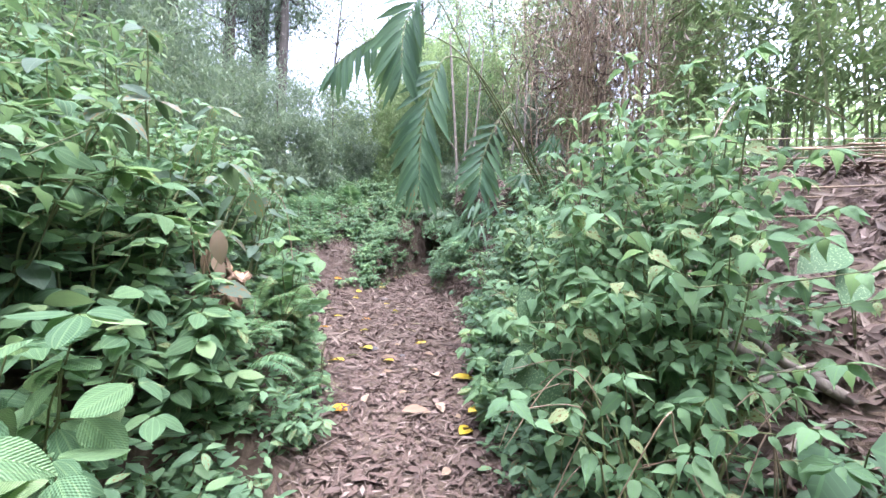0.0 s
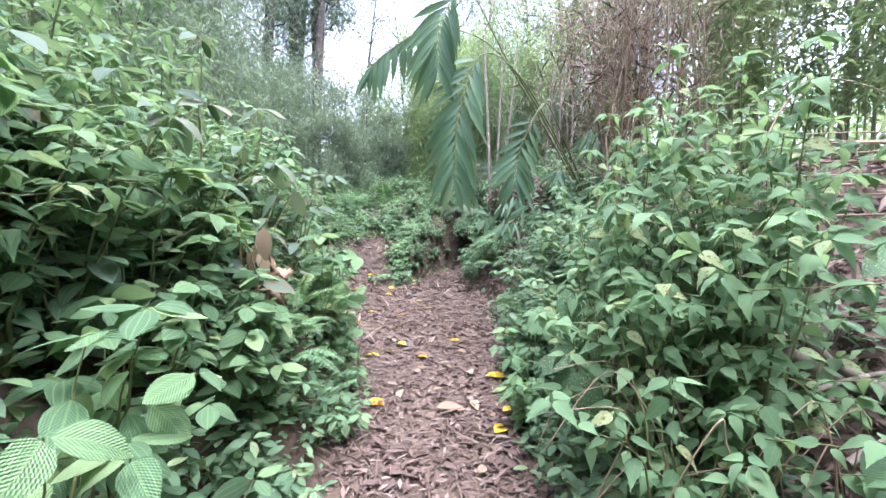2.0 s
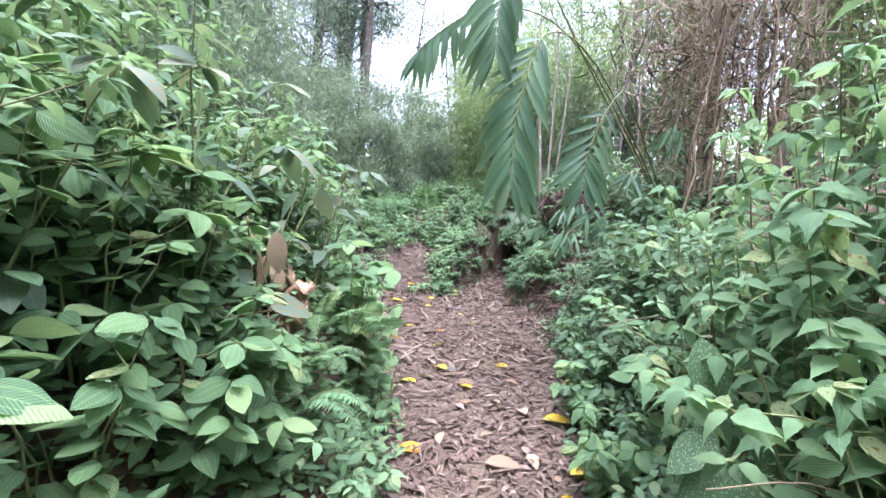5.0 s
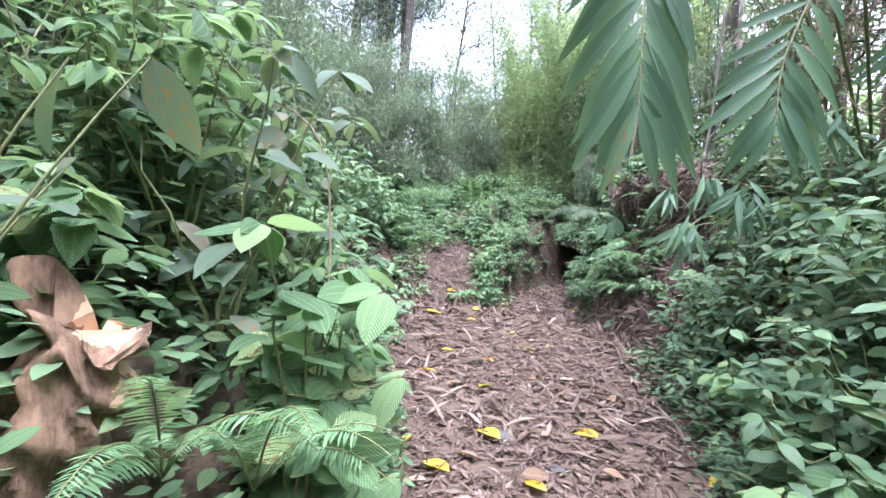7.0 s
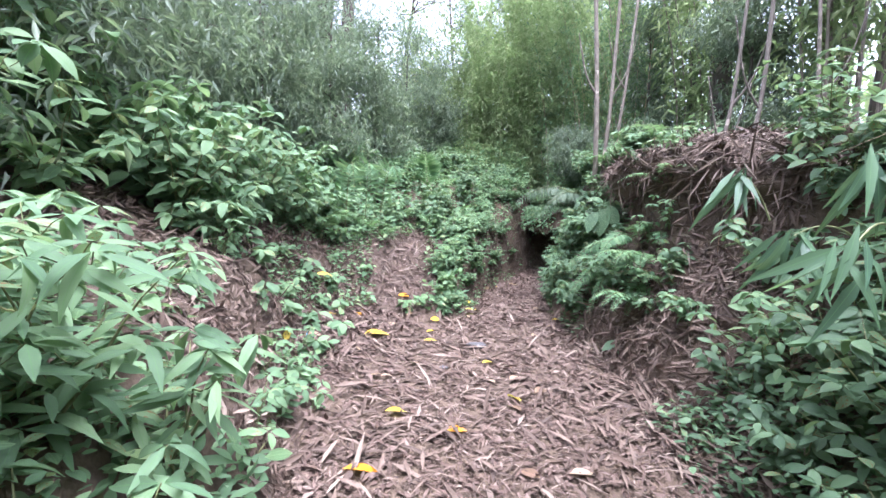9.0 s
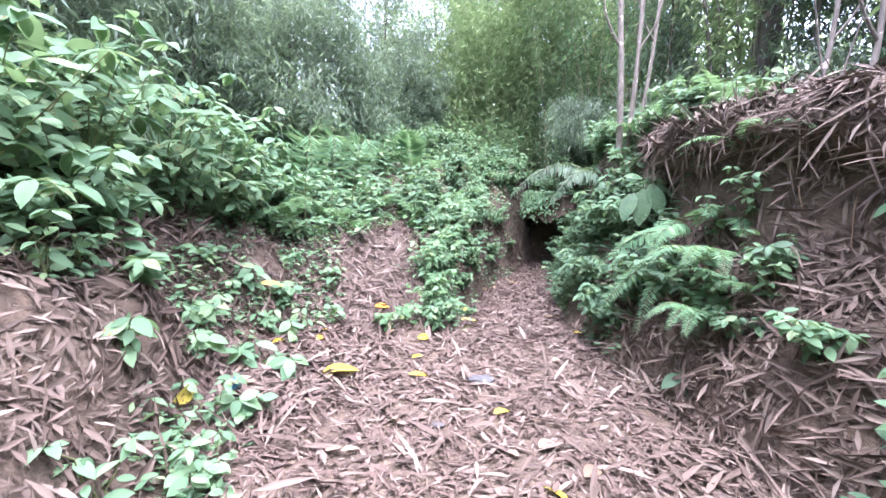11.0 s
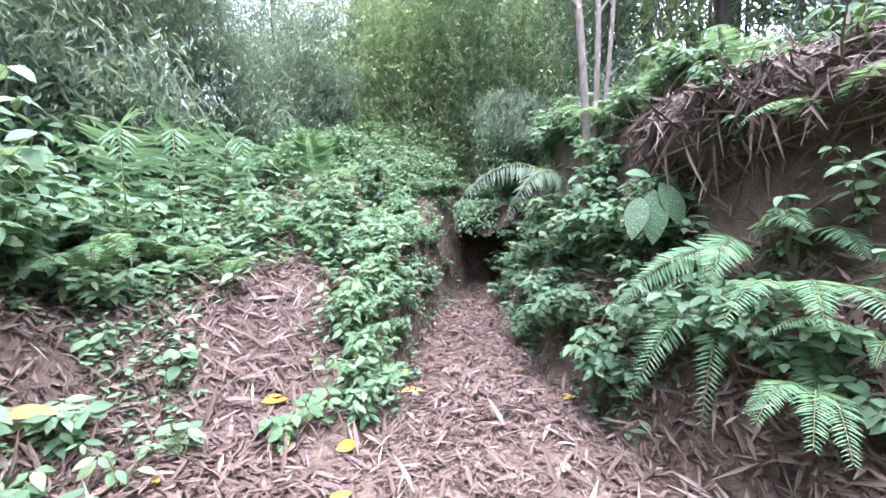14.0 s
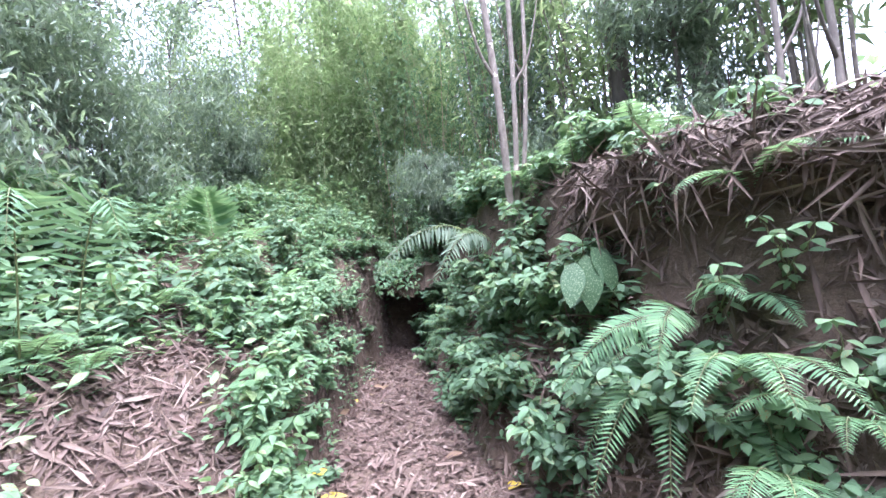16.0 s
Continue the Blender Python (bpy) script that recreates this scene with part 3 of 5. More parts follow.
# ---- far trees and thickets ----
def woods(name, n, r0, r1, a0, a1, ztop, leaf, material, label, centre=(-1, 8)):
    """Far woods on all sides: a belt of loose leaf masses standing on the land, with ragged tops."""
    r, a = RNG.uniform(r0, r1, n), np.radians(RNG.uniform(a0, a1, n))
    x, y = centre[0] + r * np.sin(a), centre[1] + r * np.cos(a)
    top = ztop * (0.75 + 0.35 * rough(np.degrees(a), r, 9.0, 5))
    z = height(x, y) + top * RNG.random(n) ** 0.85
    P = np.stack([x, y, z], -1) + RNG.normal(0, 0.3, (n, 3))
    D = unit(RNG.normal(0, 1, P.shape) - (0, 0, 0.4))
    N = unit(RNG.normal(0, 0.5, P.shape) + (0, 0, 1))
    me = joined(name, LEAVES["far"][0], P, D, N, leaf * RNG.uniform(0.5, 1.4, n), material)
    return tagged(new(name, me), label, "woods", kind="stuff")


# the crown leaves of these woods carry distance haze in their colour
woods("far_woods", 42000, 19, 30, -180, -37, 13, 0.7, HAZED_CROWN, "dense dark green woods in the distance")
# pale bamboo leaf colour stands in for the light on these woods
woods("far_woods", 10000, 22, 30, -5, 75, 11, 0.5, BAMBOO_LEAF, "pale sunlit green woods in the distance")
woods("far_woods", 24000, 17, 28, 75, 180, 12, 0.6, HAZED_CROWN, "dense dark green woods in the distance")
woods("far_woods", 9000, 20, 30, -37, -4, 6, 0.5, BAMBOO_LEAF, "pale green woods in the distance")

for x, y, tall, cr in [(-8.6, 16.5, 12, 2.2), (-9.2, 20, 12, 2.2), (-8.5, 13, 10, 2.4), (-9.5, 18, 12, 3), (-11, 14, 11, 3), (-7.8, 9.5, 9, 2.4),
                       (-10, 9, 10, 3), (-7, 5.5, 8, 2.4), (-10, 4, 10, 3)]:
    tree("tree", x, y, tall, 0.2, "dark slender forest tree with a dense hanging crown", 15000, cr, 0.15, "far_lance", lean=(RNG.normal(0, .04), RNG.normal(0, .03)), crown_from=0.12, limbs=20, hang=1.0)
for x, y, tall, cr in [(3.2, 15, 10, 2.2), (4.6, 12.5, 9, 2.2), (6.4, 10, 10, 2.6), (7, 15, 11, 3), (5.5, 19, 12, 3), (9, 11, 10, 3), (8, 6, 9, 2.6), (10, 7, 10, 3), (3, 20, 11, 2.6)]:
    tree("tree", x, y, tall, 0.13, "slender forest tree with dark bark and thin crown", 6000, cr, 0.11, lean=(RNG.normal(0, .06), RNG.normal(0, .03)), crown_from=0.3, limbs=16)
for x, y, r, n in [(-7.0, 17.4, .26, 2600), (-8.3, 18.2, .4, 3000), (-7.6, 19.5, .2, 2400)]:
    tree("tree", x, y, 15, r, "tall dark tree trunk with hanging leafy twigs", n * 2, 3.0, 0.2, "far_lance", lean=(RNG.normal(0, .02), 0), crown_from=0.55, limbs=16, hang=1.2)
for x, y, tall, cr in [(-1.3, 24, 14, 2.6), (.8, 24.5, 14, 2.8), (-2.6, 25.5, 11, 2.2)]:
    tree("tree", x, y, tall, 0.16, "tall green tree rising behind the bamboo thicket", 9000, cr, 0.2, "far_lance", crown_from=0.25, limbs=20, hang=.8)
for x, y, n, l in [(-6.2, 20.5, 3000, .12), (-3.6, 24, 2600, -.1)]:
    tree("tree", x, y, 12, .08, "thin dark tree with bare branches and sparse leaves", n, 3.6, 0.13, lean=(l, 0), crown_from=0.3, limbs=30)
tree("tree", 4.4, 8.8, 9, 0.34, "thick pale trunk of an old tree on the bank", 5000, 2.6, 0.2, bark=PALE_BARK, lean=(0.08, 0), crown_from=0.5, limbs=14)
for x, y in [(-4, -7), (0, -9), (4, -6), (7, -2), (-7, -2), (-9, -6), (8, -7), (-2, -12), (3, -13)]:
    tree("tree", x, y, 9, 0.16, "forest tree with a dense green crown", 3500, 2.8, 0.3, crown_from=0.15, limbs=12)
for x, y, n, tall in [(-3.0, 18.2, 14, 5.0), (-1.7, 18.6, 14, 7.5), (-0.2, 18.4, 14, 9), (1.2, 18.0, 14, 8), (-4.2, 19.5, 14, 5.4), (-5.4, 20.5, 14, 5.2), (-0.8, 21.5, 14, 10), (1.6, 21.0, 14, 9), (-2.4, 22, 14, 8), (2.4, 17.6, 10, 8), (-3.6, 22, 12, 5)]:
    bamboo(x, y, n, tall, 0.8, 10000 if x > -2.2 else 6500, 0.19, "pale green thicket of thin bamboo with small leaves", r=0.014, leaf_from=0.0)
for x, y, n, tall in [(4.2, 7.0, 14, 6), (5.6, 5.2, 12, 6), (3.4, 10.4, 12, 7), (6.5, 8, 12, 6), (5, 3, 10, 5), (2.6, 12.6, 14, 8), (1.9, 15, 12, 8)]:
    bamboo(x, y, n, tall, 0.6, 3600, 0.2, "clump of thin bamboo stems with sparse yellow-green leaves", r=0.022, leaf_from=0.2, culm_mat=PALE_BARK if y > 10 else CULM)
for x, y in [(1.1, 16.6), (.3, 17.6), (1.7, 14.2)]:
    bamboo(x, y, 16, 5.5, .5, 2600, .16, "grey-brown tangle of hanging vines and thin stems", r=.012, leaf_from=.05, culm_mat=DRY_CANE, material=HERB, group="vine tangles", name="vine_tangle")
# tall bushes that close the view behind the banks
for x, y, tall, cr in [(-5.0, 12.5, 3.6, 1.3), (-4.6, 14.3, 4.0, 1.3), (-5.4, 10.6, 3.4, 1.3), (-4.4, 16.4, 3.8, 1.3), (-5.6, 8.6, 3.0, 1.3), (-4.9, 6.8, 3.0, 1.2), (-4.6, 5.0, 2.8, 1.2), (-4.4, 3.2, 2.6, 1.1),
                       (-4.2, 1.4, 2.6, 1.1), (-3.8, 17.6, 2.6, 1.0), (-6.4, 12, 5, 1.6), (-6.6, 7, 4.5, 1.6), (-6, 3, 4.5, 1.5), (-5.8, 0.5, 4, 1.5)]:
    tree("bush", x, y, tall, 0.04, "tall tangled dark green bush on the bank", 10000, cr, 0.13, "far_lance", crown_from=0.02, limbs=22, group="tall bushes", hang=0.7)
for x, y, tall, cr in [(1.8, 13.6, 3.2, 1.0), (2.6, 11.2, 2.6, 0.9)]:
    tree("bush", x, y, tall, 0.04, "tall tangled green bush on the bank top", 7000, cr, 0.12, "far_lance", crown_from=0.02, limbs=22, group="tall bushes", hang=0.7)

for x, y, tall, cr in [(.9, 15.6, 1.5, .7), (.8, 14.6, 1.3, .6)]:
    tree("bush", x, y, tall, 0.04, "bush hanging from the bank over the dark gully", 7000, cr, 0.12, "far_lance", lean=(-.42, 0), crown_from=0.15, limbs=22, group="tall bushes", hang=1.0)

# ---- banks: loose growth, plant by plant ----
LEFT_LABEL = "leafy green shrub with quilted oval leaves beside the path"
RIGHT_LABEL = "bright green shrub with pointed toothed leaves beside the path"


def along(foot, side, n, ylo, yhi, dlo, dhi):
    ys = np.linspace(ylo, yhi, n) + RNG.normal(0, 0.08, n)
    ds = RNG.uniform(dlo, dhi, n)
    return [(float(foot(y)) + side * d, float(y)) for y, d in zip(ys, ds)]


for x, y in along(left_foot, -1, 10, 2.1, 4.3, 0.2, 0.55):
    shrub(x, y, RNG.uniform(.45, .8), .28, 5, "quilt", .12, QUILT, LEFT_LABEL, group="quilted shrubs", single=y < 2.5)
for k, (x, y) in enumerate(along(left_foot, -1, 16, 1.0, 4.3, 0.5, 1.1)):
    if k % 3 == 1:
        shrub(x, y, RNG.uniform(.8, 1.15), .35, 7, "mint", .10, MINT, "light green shrub with small pointed leaves beside the path", group="pointed shrubs", gap=.075)
    else:
        shrub(x, y, RNG.uniform(.7, 1.05), .35, 6, "quilt", .12, QUILT, LEFT_LABEL, group="quilted shrubs", single=y < 1.4)
for x, y in along(left_foot, -1, 15, 0.3, 4.3, 1.0, 1.8):
    shrub(x, y, RNG.uniform(1.0, 1.5), .45, 7, "herb", .12, HERB, "tall green shrub with narrow leaves on the bank", group="bank shrubs")
for x, y in along(left_foot, -1, 6, 0.9, 4.0, 0.5, 1.0):
    shrub(x, y, RNG.uniform(1.0, 1.5), .4, 4, "oval", .16, GREY_LEAF, "shrub with large dull grey-green weathered leaves", group="dull shrubs", gap=.2, twigs=1)
for x, y in along(left_foot, -1, 18, -0.2, 4.6, 1.7, 3.0):
    shrub(x, y, RNG.uniform(1.3, 2.1), .55, 7, "herb", .14, HERB, "tall green shrub with narrow leaves on the bank", group="bank shrubs", gap=.1)
for x, y in along(left_foot, -1, 5, 4.5, 5.3, 0.3, 1.2):
    shrub(x, y, RNG.uniform(.35, .65), .4, 6, "lance", .16, HERB, "bushy green plant with narrow leaves on the bank", group="bank shrubs", gap=.07)
for x, y, h in [(-1.35, 1.55, .85), (-1.55, 1.75, .95), (-1.3, 1.95, .8), (-1.6, 1.45, 1.0), (-1.5, 2.1, .9), (-1.75, 1.6, 1.1), (-1.25, 2.2, .6), (-1.6, 1.0, .9), (-1.8, 1.2, 1.0), (-1.95, 1.5, 1.05)]:
    shrub(x, y, h, .26, 6, "quilt", .12, QUILT, LEFT_LABEL, group="quilted shrubs", gap=.085, single=y < 1.1, low=.3)
for x, y, h in [(-1.5, .8, .8), (-1.75, .95, .95), (-2.0, 1.2, 1.0), (-1.6, 1.25, 1.0), (-2.1, 1.7, 1.1), (-1.9, 2.0, 1.1)]:
    shrub(x, y, h, .32, 7, "mint", .1, MINT, "light green shrub with small pointed leaves beside the path", group="pointed shrubs", gap=.07, low=.25)
UPPER = "broad-leaved green shrub crowding the upper bank"
for x, y in along(left_foot, -1, 24, 7.2, 12.6, 0.7, 1.2):
    shrub(x, y, RNG.uniform(.35, .7), .35, 6, "oval", .15, HERB, UPPER, group="bank shrubs", gap=.085, lean=(.3, -.1))
for x, y in along(left_foot, -1, 28, 6.4, 13.0, 1.2, 2.0):
    shrub(x, y, RNG.uniform(.6, 1.2), .45, 7, "oval", .18, HERB if RNG.random() < .7 else MINT, UPPER, group="bank shrubs", gap=.1, lean=(.15, -.05))
for x, y in along(left_foot, -1, 24, 5.4, 14.0, 2.0, 3.0):
    shrub(x, y, RNG.uniform(1.0, 1.9), .55, 7, "oval", .2, HERB, UPPER, group="bank shrubs", gap=.11)
for x, y in along(left_foot, -1, 9, 6.6, 10.4, 0.0, 0.65):
    shrub(x, y, RNG.uniform(.12, .3), .16, 4, "herb" if RNG.random() < .5 else "oval", RNG.uniform(.08, .14), HERB, "small leafy plant growing on the litter-strewn bank", category="herb", name="herb", group="bank herbs", gap=.05, twigs=1)
for x, y in along(left_foot, -1, 16, 10.2, 16, 0.2, 1.0):
    shrub(x, y, RNG.uniform(.35, .7), .35, 7, "herb", .13, HERB, UPPER, group="bank shrubs", gap=.07)

for x, y, h in [(.75, 1.9, 1.4), (1.0, 2.0, 1.9), (1.2, 2.1, 2.1), (1.35, 2.2, 2.0), (.95, 2.4, 1.9), (1.1, 1.7, 1.5), (.72, 1.55, 1.0), (.8, 1.95, 1.3), (1.0, 1.9, 1.5), (.65, 2.35, 1.2),
                (1.25, 1.9, 1.8), (.8, 2.7, 1.5), (1.2, 2.8, 1.9)]:
    shrub(x, y, h + .15, .36, 8, "mint", .108, MINT, RIGHT_LABEL, group="toothed shrubs", single=y < 1.56, gap=.07, low=.52, droop=.5)
for x, y in along(right_foot, 1, 20, 2.8, 7.3, 0.15, 1.2):
    shrub(x, y, RNG.uniform(.4, .8), .35, 7, "oval", .11, DARK, "dark green shrub on the slope", group="slope shrubs", gap=.07)
for x, y in along(right_foot, 1, 30, 3.2, 7.8, 0.45, 1.3):
    shrub(x, y, RNG.uniform(.5, 1.1), .4, 6, "oval" if RNG.random() < .5 else "herb", .12, DARK if RNG.random() < .6 else HERB, "dark green shrub on the slope", group="slope shrubs", gap=.075, lean=(-.15, -.1))
for x, y in along(right_foot, 1, 12, 0.9, 3.0, 0.05, 0.4):
    shrub(x, y, RNG.uniform(.25, .45), .22, 6, "oval", .09, DARK, "low dark green plant at the path's edge", group="edge plants", gap=.06)
for x, y in along(right_foot, 1, 52, 9.3, 16, 0.0, 0.75):
    shrub(x, y, RNG.uniform(.25, .5), .24, 6, "oval" if RNG.random() < .5 else "herb", .115, DARK if RNG.random() < .6 else HERB, "small green plants growing on the earth bank", group="bank plants", gap=.055, lean=(-.35, -.15))
for x, y in along(right_foot, 1, 34, 10.2, 13.2, 0.4, 1.15):
    shrub(x, y, RNG.uniform(.25, .6), .25, 5, "oval" if RNG.random() < .5 else "herb", .13, DARK if RNG.random() < .5 else HERB, "small green plants growing on the earth bank", group="bank plants", gap=.065, lean=(-.3, -.25))
for x, y in along(right_foot, 1, 9, 8.2, 10.2, 0.15, 0.8):
    shrub(x, y, RNG.uniform(.15, .32), .2, 4, "oval" if RNG.random() < .4 else "herb", .10, HERB if RNG.random() < .3 else DARK, "small green plants growing on the earth bank", group="bank plants", gap=.06, lean=(-.4, -.3))
# the tongue of green between the two branches
for y in np.linspace(10.25, 16, 40):
    shrub(float(gully_edge(y)) - RNG.uniform(.0, .25 + .14 * (y - 10)), y, RNG.uniform(.3, .55), .2, 6, "herb", .105, HERB, "low green herb on the ridge between two paths", category="herb", name="herb", group="ridge herbs", gap=.05)
for y in np.linspace(11.4, 16.5, 44):
    shrub(float(gully_edge(y)) - RNG.uniform(.6, 2.6), y, RNG.uniform(.25, .85), .22, 5, "herb" if RNG.random() < .6 else "oval", RNG.uniform(.1, .17), HERB if RNG.random() < .5 else DARK, "leafy green herb on the slope above the fork", category="herb", name="herb", group="slope herbs", gap=.06)
for y in np.linspace(11.2, 15.9, 26):
    shrub(float(gully_edge(y)) - RNG.uniform(-.02, .12), y, RNG.uniform(.12, .24), .14, 4, "herb", .09, HERB if RNG.random() < .6 else DARK, "green herb hanging over the gully wall", category="herb", name="herb", group="gully herbs", gap=.05, lean=(.4, -.2))
for x, y, h in [(-2.0, 10.45, .5), (-2.1, 10.9, .6), (-1.85, 10.75, .6), (-1.9, 11.3, .55), (-2.25, 10.15, .25), (-1.75, 12.0, .5), (-2.5, 11.5, .5), (-2.45, 9.9, .2)]:
    shrub(x, y, h, .16, 4, "quilt", .12, QUILT, "low plant with paired quilted leaves on the ridge", category="herb", name="herb", group="quilted herbs", gap=.07, single=True, twigs=0)


def band(n, xlo, xhi, ylo, yhi, keep):
    return scatter_xy(n, xlo, xhi, ylo, yhi, keep)


left_low = band(14000, -6, 0, -4.5, 5.4, lambda x, y: (x < left_foot(y) + 0.0 + .12 * rough(x, y, .4, 15)) & (x > left_foot(y) - 2.6 + .9 * rough(x, y, .8, 16)) & (y > -3 + 1.4 * rough(x, y, 1.1, 17)))
carpet("left_undergrowth", left_low, 26000, "herb", .08, HERB, "dense low green herbs covering the bank", .28)
carpet("left_creepers", left_low, 6000, "oval", .10, QUILT, "low broad-leaved creepers covering the bank", .3)
right_low = band(14000, 0, 5, -4.5, 7.4, lambda x, y: (x > right_foot(y) - 0.08 + .1 * rough(x, y, .4, 18)) & (x < right_foot(y) + np.interp(y, [1, 3.2], [2.6, 1.5]) + .8 * rough(x, y, .8, 19)) & (y > -3 + 1.4 * rough(x, y, 1.1, 17)))
right_low = right_low[~((right_low[:, 0] > 1.4) & (right_low[:, 0] < 2.3) & (right_low[:, 1] > 1.7) & (right_low[:, 1] < 2.2))]
carpet("right_undergrowth", right_low, 30000, "oval", .08, DARK, "dense dark low leaves covering the slope", .25)
upper_left = band(14000, -8, -2, 6, 18, lambda x, y: (x < left_foot(y) - np.interp(y, [8, 10.5], [1.9, 1.1]) + .3 * rough(x, y, .6, 20)))
outer = band(30000, -16, 14, -12, 22, lambda x, y: ((x < left_foot(y) - 2.4) | (x > right_foot(y) + 4.5) | (y < -2.5)) & (rough(x, y, 1.6, 21) > -.35))
carpet("forest_floor_growth", outer, 30000, "far", .24, HAZED_CROWN, "scattered low green growth on the forest floor", .35)
carpet("upper_undergrowth", upper_left, 26000, "herb", .12, HERB, "dense low green growth on the upper bank", .4)
ridge = band(9000, -3, 0, 10.2, 17, lambda x, y: (x < gully_edge(y) + 0.1) & (x > gully_edge(y) - 0.3 - 0.16 * (y - 10)))
carpet("ridge_undergrowth", ridge, 4200, "herb", .085, HERB, "small green herbs and fern leaves on the ridge", .18)
ramp_green = band(20000, -6, -1, 9.6, 17, lambda x, y: (x < gully_edge(y) - .5) & ((np.abs(x - gully_edge(y) + 0.95) > np.interp(y, [10, 11.6], [.5, .1])) | (y > 11.6)) & (y > 10.4))
carpet("ramp_undergrowth", ramp_green, 8000, "herb", .12, HERB, "low green herbs and ferns spreading over the slope", .3)
carpet("ramp_fern_growth", ramp_green, 4500, "lance", .16, FERN, "feathery low fern growth on the slope", .3)
step_green = band(20000, -5, -2, 5.8, 12, lambda x, y: (x < left_foot(y) + .25) & (x > left_foot(y) - 1.0) & (rough(x, y, .45, 14) > .0) & (y > 6.2))
carpet("step_undergrowth", step_green, 3200, "herb", .075, HERB, "patches of low green herbs on the earth step", .16)
gully_wall = band(9000, -1, 2, 9.7, 17, lambda x, y: (x > right_foot(y) - .05) & (x < right_foot(y) + 0.75))
carpet("bank_creepers", gully_wall, 6000, "herb", .10, DARK, "small dark creepers covering the earth bank", .22)
bank_top = band(9000, .8, 4, 10.5, 18, lambda x, y: (x > right_foot(y) + .8))
carpet("bank_top_growth", bank_top, 6000, "herb", .16, HERB, "green grassy growth on the bank top", .5)
far_floor = band(9000, -5, 4, 16.5, 21, lambda x, y: x < 9)
carpet("thicket_floor_growth", far_floor, 16000, "herb", .14, HERB, "low green growth at the thicket's foot", .8)


# ---- litter of the path ----
def litter(name, xy, n, shape, size, material, label, lift=0.03, tilt=0.25):
    pick = RNG.integers(0, len(xy), n)
    b = xy[pick] + RNG.normal(0, 0.03, (n, 2))
    P = np.stack([b[:, 0], b[:, 1], height(b[:, 0], b[:, 1]) + 0.006 + lift * RNG.random(n) ** 2], -1)
    nrm = unit(ground_normal(b[:, 0], b[:, 1]) + RNG.normal(0, tilt, (n, 3)))
    D = np.cross(nrm, unit(RNG.normal(0, 1, (n, 3))))
    S = size * RNG.uniform(0.45, 1.6, n)
    me = joined(name, shape, P, D, nrm, S, material)
    return tagged(new(name, me), label, "leaf litter", kind="stuff")


FLAKE = blade(0.18, 2, 0.5, 0.05, 0.2)
FLAKE_WIDE = blade(0.34, 2, 0.45, 0.15, 0.15)
STRAW_BIT = blade(0.07, 2, 0.4, 0.06, 0.3)
on_path = band(30000, -4.2, 1.2, -5, 16.1, lambda x, y: (x > np.where(y > 11, gully_edge(y), left_foot(y)) - 0.1) & (x < right_foot(y) + 0.15))
litter("wood_chips", on_path, 38000, FLAKE, .075, CHIPS, "brown bark chips and dry leaf scraps covering the path")
litter("broad_scraps", on_path, 16000, FLAKE_WIDE, .075, CHIPS, "broad brown scraps of dry leaves on the path", .04, .35)
litter("straw_scraps", on_path, 9000, STRAW_BIT, .17, STRAW, "pale dry straw-like bamboo leaves on the path")
gully_floor = band(9000, -2, .6, 10, 16.1, lambda x, y: (x > gully_edge(y) + .05) & (x < right_foot(y) + .1))
litter("gully_litter", gully_floor, 5000, FLAKE, .11, CHIPS, "brown dry leaves and chips covering the gully floor", .05, .35)
near_slope = band(6000, 1.3, 3.4, 1.2, 3.4, lambda x, y: x > right_foot(y) + .9)
litter("slope_litter", near_slope, 3500, FLAKE_WIDE, .09, CHIPS, "dead brown leaves lying on the slope", .05, .4)
wide_path = band(9000, -3.5, 1.0, 5.0, 11.0, lambda x, y: (x > left_foot(y) - .3) & (x < right_foot(y) + 0.5))
litter("bamboo_sheaths", wide_path, 2600, blade(0.13, 3, 0.4, 0.1, 0.25), .2, STRAW, "pale dry bamboo sheaths strewn on the path", .06, .3)
ramp_xy = band(8000, -4.5, -1.2, 7.5, 13, lambda x, y: (x < gully_edge(y) - 0.5) & (x > left_foot(y) - 0.9))
litter("ramp_litter", ramp_xy, 9000, FLAKE, .12, CHIPS, "brown dry leaves lying on the sloping side path", .05, .35)
litter("ramp_straw", ramp_xy, 2500, STRAW_BIT, .22, STRAW, "pale straw on the sloping side path", .05, .35)
left_xy = band(8000, -5.5, -1.5, 5.5, 11, lambda x, y: (x < left_foot(y)) & (x > left_foot(y) - 1.8))
litter("left_bank_litter", left_xy, 20000, FLAKE, .1, STRAW, "dry bamboo leaves strewn over the earth bank", .05, .4)
right_xy = band(34000, 0.2, 10, -4, 14, lambda x, y: (x > right_foot(y) + np.where(y > 8, .75, np.where(y < 3.2, .8, 1.5))) & (x + .25 * y < 9 + rough(x, y, 1.2, 22)) & (y > -1.5 + 1.5 * rough(x, y, 1.2, 23)))
litter("right_bank_litter", right_xy, 40000, FLAKE, .13, STRAW, "thick mat of dry bamboo leaves and sheaths on the bank top", .14, .45)
face_xy = band(9000, 0.0, 1.6, 6.5, 10.6, lambda x, y: (x > right_foot(y) - .1) & (x < right_foot(y) + .95))
litter("bank_face_litter", face_xy, 9000, FLAKE, .12, STRAW, "dry leaves and sticks caught on the earth bank", .08, .5)
litter("bank_face_sticks", face_xy, 1800, STRAW_BIT, .26, STRAW, "thin dry sticks caught on the earth bank", .08, .5)
near_top = band(9000, 0.6, 2.6, 7.6, 11, lambda x, y: (x > right_foot(y) + .7))
